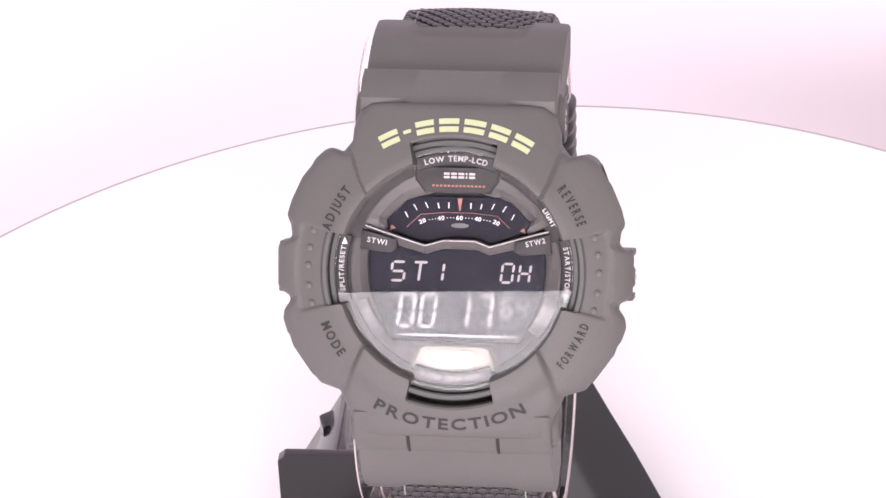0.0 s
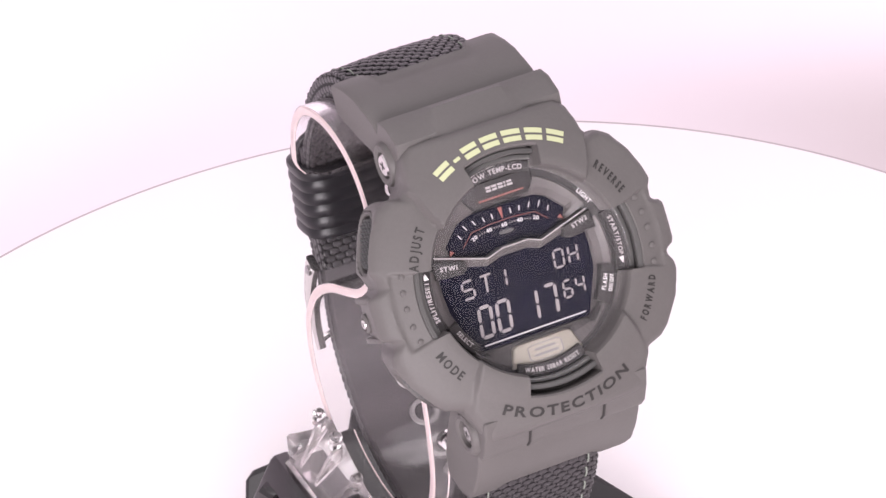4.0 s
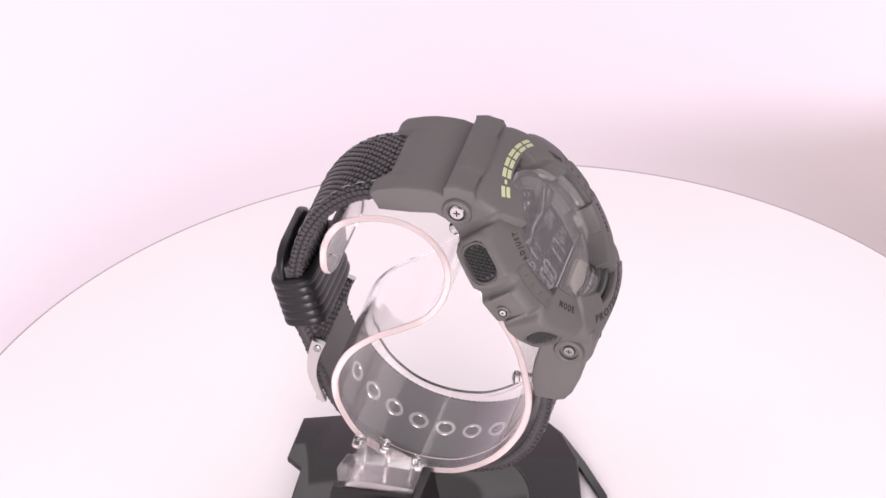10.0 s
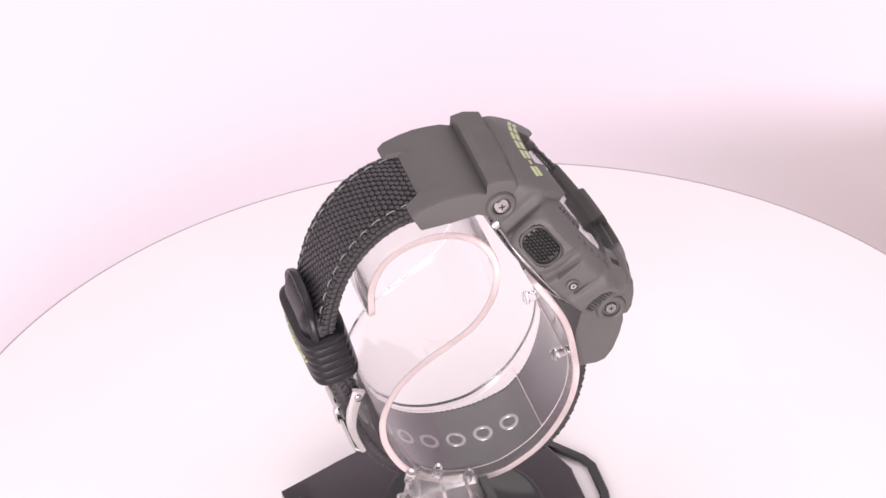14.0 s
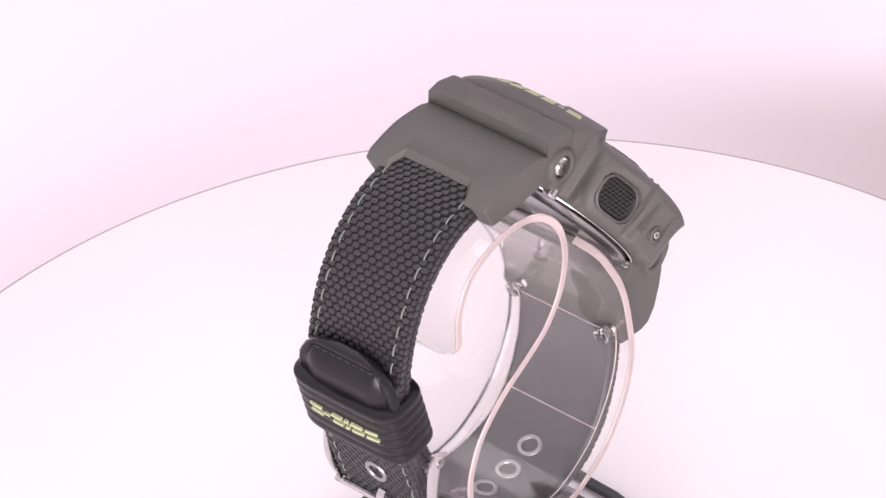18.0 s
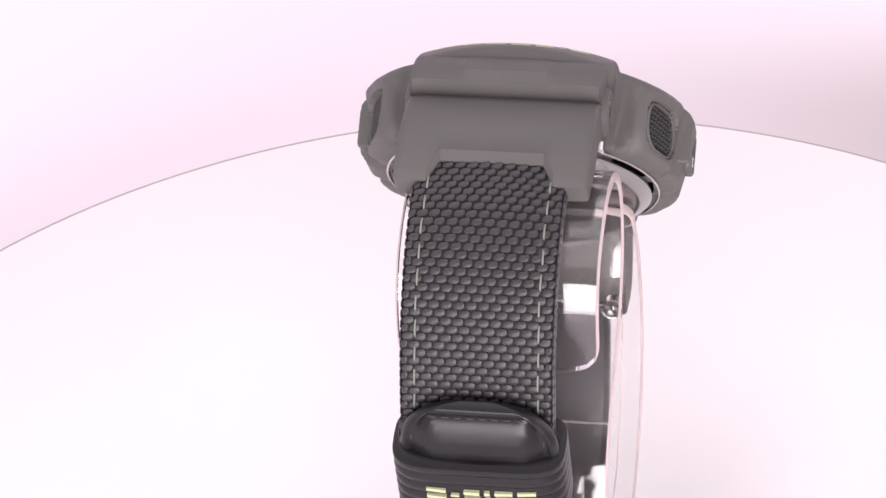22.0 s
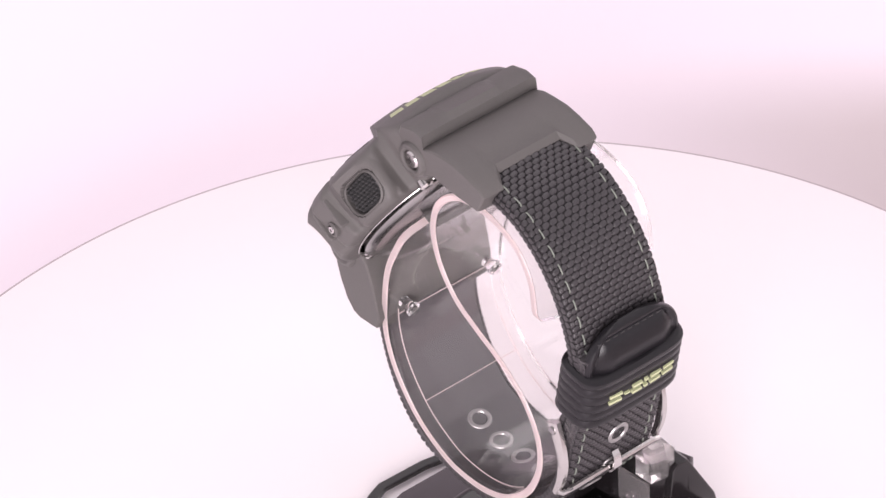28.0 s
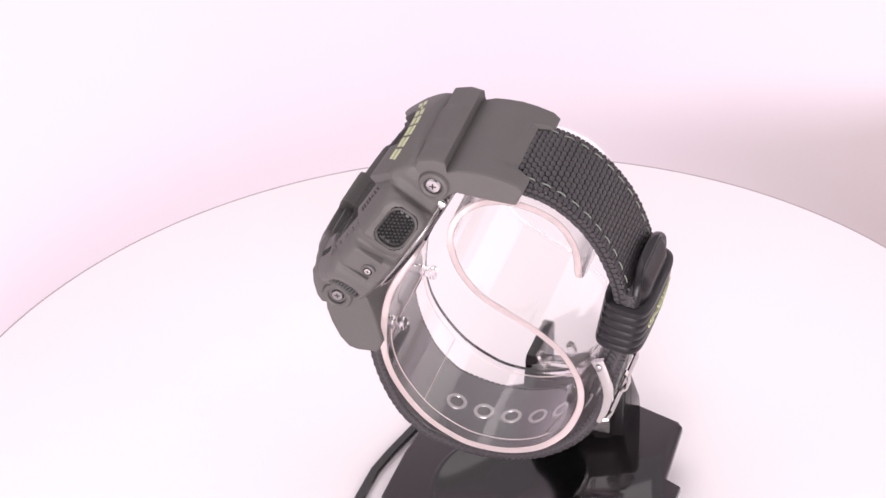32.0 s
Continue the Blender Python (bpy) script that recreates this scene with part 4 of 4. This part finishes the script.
def band(bm, path, nrm, half, thick, edge=0.7, bulge=0.0):
    rows = []
    for k, (p, n) in enumerate(zip(path, nrm)):
        ring = []
        across = [(half - edge) * (1 - 2 * i / 8) for i in range(1, 8)]
        for x, t in ((-half, -thick + edge), (-half + edge, -thick), (half - edge, -thick), (half, -thick + edge), (half, thick - edge), (half - edge, thick), *((a, thick) for a in across), (-half + edge, thick), (-half, thick - edge)):
            ring.append(P(x, *(p + n * (t + crown(k / (len(path) - 1), x, bulge)))))
        rows.append(ring)
    vs = grid(bm, rows, close_u=True)
    cap(bm, vs[0])
    cap(bm, vs[-1])


def pillow(bm, at):
    """One thread of the weave: a short rounded cushion."""
    low = [bm.verts.new(at(a, b, -0.8)) for a, b in ((-1, -0.5), (-0.6, -1), (0.6, -1), (1, -0.5), (1, 0.5), (0.6, 1), (-0.6, 1), (-1, 0.5))]
    mid = [bm.verts.new(at(a * 0.9, b * 0.9, 0.6)) for a, b in ((-1, -0.5), (-0.6, -1), (0.6, -1), (1, -0.5), (1, 0.5), (0.6, 1), (-0.6, 1), (-1, 0.5))]
    top = [bm.verts.new(at(a * 0.6, b * 0.55, 1.0)) for a, b in ((-1, -0.5), (-0.6, -1), (0.6, -1), (1, -0.5), (1, 0.5), (0.6, 1), (-0.6, 1), (-1, 0.5))]
    for r0, r1 in ((low, mid), (mid, top)):
        for q in range(8):
            bm.faces.new((r0[q], r0[(q + 1) % 8], r1[(q + 1) % 8], r1[q]))
    bm.faces.new(top)


def weave(strap, path, nrm, run, lo, hi, side, off, half, cell=1.12, wide=1.75, bulge=0.0):
    """Woven threads in rows, each second row shifted by half a thread."""
    bm = bmesh.new()
    rows = int((hi - lo) * run / cell)
    cols = int(2 * half / wide)
    for i in range(rows):
        s = lo + (hi - lo) * (i + 0.5) / rows
        p, n, d = along(path, nrm, s)
        for j in range(cols + (i % 2)):
            x = -half + (j + (0.0 if i % 2 else 0.5)) * 2 * half / cols
            hx = 0.87
            if abs(x) > half - 0.4:
                x, hx = math.copysign(half - 0.42, x), 0.52
            j1, j2, j3 = (random.random() - 0.5 for _ in range(3))
            o = p + n * (side * (off + 0.05 * j1) + crown(s, x, bulge))

            def at(a, b, c):
                q = o + d * (b * 0.59 + 0.07 * j2 + 0.14 * a) + n * side * (c * 0.29 - 0.12 * a)
                return P(x + a * hx + 0.09 * j3, *q)
            pillow(bm, at)
    tagged(part("weave", bm, FABRIC, strap), kind="stuff")


def bound_edge(strap, path, nrm, run, x, half_t):
    """Wrapped edge: slanting threads over the side of the strap."""
    bm = bmesh.new()
    count = int(run / 1.42)
    sx = math.copysign(1, x)
    for i in range(count):
        p, n, d = along(path, nrm, (i + 0.5) / count)
        for row, t0 in ((0, -0.55), (1, 0.55)):
            o = p + n * (t0 * half_t) + d * (0.35 if row else -0.35)

            def at(a, b, c):
                q = o + d * (a * 0.66) + n * (b * 0.4 * half_t + 0.08 * a)
                return P(x + sx * (c * 0.1 - 0.04), *q)
            pillow(bm, at)
    tagged(part("bound_edge", bm, FABRIC, strap), kind="stuff")


STITCH = []


def stitches(strap, path, nrm, run, lo, hi, xs, side, off, pitch=3.5, bulge=0.0):
    if not STITCH:
        bm = bmesh.new()
        tube(bm, [Vector((0, y * K, z * K)) for y, z in ((-1.2, -0.25), (-0.85, 0.1), (0, 0.2), (0.85, 0.1), (1.2, -0.25))], 0.16 * K, 6)
        me = bpy.data.meshes.new("stitch")
        bm.to_mesh(me)
        bm.free()
        me.materials.append(THREAD)
        me.shade_smooth()
        STITCH.append(me)
    for x in xs:
        count = int((hi - lo) * run / pitch)
        for i in range(count):
            s = lo + (hi - lo) * (i + 0.5) / count
            p, n, d = along(path, nrm, s)
            ob = new("stitch", STITCH[0])
            ob.parent = strap
            up = Vector((0, n[0] * side, n[1] * side))
            al = Vector((0, d[0], d[1]))
            rot = Matrix((al.cross(up), al, up)).transposed().to_4x4()
            ob.matrix_local = Matrix.Translation(P(x + 0.15 * (random.random() - 0.5), *(p + n * (side * off + crown(s, x, bulge))))) @ rot


def eyelet(strap, x, p, n, lift):
    bm = bmesh.new()
    torus(bm, P(x, *(p + n * lift)), (0, n[0], n[1]), 0.0021, 0.0005, 28, 8, 0.6)
    eye = part("eyelet", bm, EYELET, strap, "steel eyelet")
    bm = bmesh.new()
    turned(bm, P(x, *(p + n * (lift - 0.1))), (0, n[0], n[1]), [(0.0018, -0.0004), (0.0018, 0.0001), (0.001, 0.0)], 20)
    part("eyelet_hole", bm, FABRIC_BASE, eye)


def build_strap(watch):
    # upper strap
    path, run = smooth_path(STRAP_UP, 130)
    nrm = sides(path)
    out = 1 if nrm[65][0] > 0 else -1
    bm = bmesh.new()
    swell = 1.2 * out
    band(bm, path, nrm, HALF_W - 0.05, 1.35, bulge=swell)
    upper = part("upper_strap", bm, FABRIC_BASE, watch, "black woven nylon strap")
    weave(upper, path, nrm, run, 0.045, 1.0, out, 1.42, HALF_W - 0.3, bulge=swell)
    weave(upper, path, nrm, run, 0.0, 1.0, -out, 1.42, HALF_W - 0.3, bulge=0.0)
    for x in (-HALF_W, HALF_W):
        bound_edge(upper, path, nrm, run, x, 1.35)
    stitches(upper, path, nrm, run, 0.07, 0.74, (-HALF_W + 2.2, HALF_W - 2.2), out, 1.64, bulge=swell)
    # lower strap
    path2, run2 = smooth_path(STRAP_LOW, 190)
    nrm2 = sides(path2)
    ins = 1 if nrm2[80][1] > 0 else -1
    bm = bmesh.new()
    band(bm, path2, nrm2, HALF_W - 0.05, 1.3)
    lower = part("lower_strap", bm, LINING, watch, "black strap with a smooth lining and eyelets")
    weave(lower, path2, nrm2, run2, 0.02, 1.0, -ins, 1.36, HALF_W - 0.3)
    for x in (-HALF_W, HALF_W):
        bound_edge(lower, path2, nrm2, run2, x, 1.3)
    stitches(lower, path2, nrm2, run2, 0.05, 0.98, (-HALF_W + 2.2, HALF_W - 2.2), -ins, 1.58)
    s0 = [i for i, p in enumerate(path2) if p[0] > -1.6 and p[1] < 35][0] / 189
    for i in range(7):
        p, n, d = along(path2, nrm2, s0 + 7.28 * i / run2)
        eyelet(lower, -0.4, p, n * ins, 1.35)
    for s in (0.60, 0.685, 0.77):
        p, n, d = along(path2, nrm2, s)
        eyelet(lower, -0.7, p, n * -ins, 1.75)
    # keeper: a ribbed leather loop round both straps
    bm = bmesh.new()
    rows = []
    steps = 48
    lean = Vector((-0.2, -1)).normalized()
    side2 = Vector((lean[1], -lean[0])) * -1
    mid = Vector((42.9, 69.6))
    for i in range(steps + 1):
        s = (i / steps - 0.5) * 13.4
        p = mid + lean * s
        rib = 0.24 * abs(math.sin(math.pi * 6 * i / steps)) - 0.2
        ends = 0.7 * (1 - min(1, i / 2.0, (steps - i) / 2.0))
        ring = []
        for a in range(40):
            ang = 2 * math.pi * a / 40
            ca, sa = math.cos(ang), math.sin(ang)
            x = math.copysign(abs(ca) ** 0.38, ca) * (12.7 + rib - ends)
            t = math.copysign(abs(sa) ** 0.6, sa) * ((5.9 if sa > 0 else 5.6) + rib - ends)
            ring.append(P(x - 0.3, *(p + side2 * t)))
        rows.append(ring)
    vs = grid(bm, rows, close_u=True)
    inner = []
    for p0, ring in ((mid + lean * 6.7, rows[-1]), (mid - lean * 6.7, rows[0])):
        c = P(-0.3, *p0)
        inner.append([c + (q - c) * 0.84 for q in ring])
    va = [bm.verts.new(q) for q in inner[0]]
    vb = [bm.verts.new(q) for q in inner[1]]
    m = len(va)
    for j in range(m):
        k = (j + 1) % m
        bm.faces.new((vs[-1][j], vs[-1][k], va[k], va[j]))
        bm.faces.new((vs[0][j], vs[0][k], vb[k], vb[j]))
        bm.faces.new((va[j], va[k], vb[k], vb[j]))
    keeper = part("keeper", bm, LEATHER, watch, "ribbed black leather keeper with a lime mark")
    # plain lime shapes on the keeper
    at = -8.6
    for i, wd in enumerate((2.7, 2.6, 0.8, 2.3, 1.2, 2.9)):
        hh = 1.15
        bars = [(0, wd, -0.22, 0.22)] if i == 4 else [(0, wd, 0.5, hh), (0, wd, -hh, -0.5)]
        bm = bmesh.new()
        for x0, x1, y0, y1 in bars:
            quads = []
            for t in (5.6, 6.42):
                quads.append([P(at + x - 0.3, *(mid + lean * (-0.5 + y) + side2 * (t - 0.0065 * (at + x) ** 2))) for x, y in ((x0, y0), (x1, y0), (x1, y1), (x0, y1))])
            vs = grid(bm, quads, close_u=True)
            cap(bm, vs[0])
            cap(bm, vs[1])
        part("plain_mark", bm, LIME, keeper, "lime mark in plain block shapes", smooth=False)
        at += wd + 0.72
    # padded leather tip that stands out of the keeper: a swollen middle inside a rolled rim
    tpath, trun = smooth_path(TIP, 60)
    tn = sides(tpath)
    to = 1 if tn[30][0] > 0 else -1
    bm = bmesh.new()
    rows = []
    for i in range(44):
        a = (1 - i / 43) ** 1.7
        q, m, d = along(tpath, tn, 1 - a)
        wide = 11.7 * max(0.02, 1 - max(0.0, 1 - a / 0.6) ** 2.6) ** (1 / 2.6)
        low = min(1.0, (a / 0.06) ** 0.5)
        ring = []
        for b in range(48):
            ang = 2 * math.pi * b / 48
            ca, sa = math.cos(ang), math.sin(ang)
            x = math.copysign(abs(ca) ** 0.6, ca)
            if sa < 0:
                t = -0.9 * low * abs(sa) ** 0.7
            else:
                # nearness to the rim, across and along
                edge = min((1 - abs(x)) * wide, a * trun * 0.9)
                roll = math.sin(math.pi * min(1.0, edge / 1.9)) * 0.5
                swell = 1.7 * min(1.0, max(0.0, edge - 1.9) / 3.2) ** 0.6
                t = low * min(1.0, abs(sa) / 0.35) ** 0.6 * (1.0 + roll + swell)
            ring.append(P(x * wide - 0.5, *(q + m * to * t)))
        rows.append(ring)
    vs = grid(bm, rows, close_u=True)
    cap(bm, vs[0])
    cap(bm, vs[-1])
    tip = part("strap_tip", bm, LEATHER, watch, "padded black leather strap tip tucked into the keeper")
    # dark stitches in the groove behind the rim
    bm = bmesh.new()
    tube(bm, [Vector((0, y * K, z * K)) for y, z in ((-0.62, -0.2), (-0.4, 0.12), (0.4, 0.12), (0.62, -0.2))], 0.15 * K, 6)
    me = bpy.data.meshes.new("seam_stitch")
    bm.to_mesh(me)
    bm.free()
    me.materials.append(FABRIC)
    me.shade_smooth()
    groove = 2.0 / (0.9 * trun)
    spots = [(x, groove, 1) for x in (-8.1, -6.3, -4.5, -2.7, -0.9, 0.9, 2.7, 4.5, 6.3, 8.1)] + [(sx * 9.7, a, 0) for sx in (-1, 1) for a in (0.27, 0.39, 0.51, 0.63)]
    for x, a, turn in spots:
        q, m, d = along(tpath, tn, 1 - a)
        ob = new("seam_stitch", me)
        ob.parent = tip
        up = Vector((0, m[0] * to, m[1] * to))
        way = Vector((0, d[0], d[1]))
        way, cross = (way.cross(up), way * -1) if turn else (way, way.cross(up))
        ob.matrix_local = Matrix.Translation(P(x - 0.5, *(q + m * to * 1.1))) @ Matrix((cross, way, up)).transposed().to_4x4()
    # buckle: two curved side arms, a bar and a pin
    for x in (-13.2, 12.2):
        bm = bmesh.new()
        arm, _ = smooth_path([(38.0, 59.8), (39.6, 55.5), (40.4, 50.5), (39.7, 46.0), (38.2, 42.0)], 24)
        an = sides(arm)
        rows = []
        for i, (p, n) in enumerate(zip(arm, an)):
            t = 1.6 * (1 - 0.62 * i / 23)
            rows.append([P(x + a, *(p + n * b)) for a, b in ((-0.5, -t), (0.5, -t), (0.7, -t * 0.7), (0.7, t * 0.7), (0.5, t), (-0.5, t), (-0.7, t * 0.7), (-0.7, -t * 0.7))])
        vs = grid(bm, rows, close_u=True)
        cap(bm, vs[0])
        cap(bm, vs[-1])
        part("buckle_arm", bm, STEEL, watch, "curved steel side of the buckle")
        bm = bmesh.new()
        turned(bm, P(x + math.copysign(0.3, x), 38.4, 58.2), (math.copysign(1, x), 0, 0), [(0.0009, 0), (0.0009, 0.0007), (0.0005, 0.0009)], 16)
        part("pivot", bm, STEEL_DARK, watch)
    bm = bmesh.new()
    tube(bm, [P(-13.2, 38.4, 42.2), P(-12.6, 39.8, 42.4), P(-11, 40.2, 43), P(10, 40.2, 43), P(11.6, 39.8, 42.4), P(12.2, 38.4, 42.2)], 0.00065, 8)
    part("buckle_bar", bm, STEEL, watch, "steel bar of the buckle")
    # flat pin: a plate folded round the bar, its tongue lying on the strap
    bm = bmesh.new()
    tongue, _ = smooth_path([(39.5, 42.0), (40.0, 41.6), (41.1, 42.3), (41.4, 43.6), (41.3, 45.4), (40.6, 46.6)], 16)
    tn = sides(tongue)
    rows = []
    for k, (p, n) in enumerate(zip(tongue, tn)):
        w = 1.25 - 0.45 * k / 15
        rows.append([P(-0.7 + a, *(p + n * b)) for a, b in ((-w, -0.22), (w, -0.22), (w, 0.22), (-w, 0.22))])
    vs = grid(bm, rows, close_u=True)
    cap(bm, vs[0])
    cap(bm, vs[-1])
    part("buckle_pin", bm, STEEL, watch, "flat steel buckle pin", smooth=False)


def build_watch():
    random.seed(7)
    watch = thing("wristwatch", "olive-grey resin digital sports watch with a black woven strap", "watch")
    build_bezel(watch)
    lug(watch, True)
    lug(watch, False)
    build_case(watch)
    for su in (-1, 1):
        for sv in (-1, 1):
            build_button(watch, su, sv)
    build_dial(watch)
    build_print(watch)
    build_strap(watch)
    return watch


build_surroundings()
TURNTABLE = build_turntable()
STAND = build_stand()
WATCH = build_watch()


def motions():
    """The turntable turns at an even rate and carries the stand and the watch round."""
    rows = [(t, pose(0, 0, 0, 0, 0, -5.4903 + 8.04756 * t)) for t in range(33)]
    for ob in (TURNTABLE, STAND, WATCH):
        walk(ob, rows)


motions()
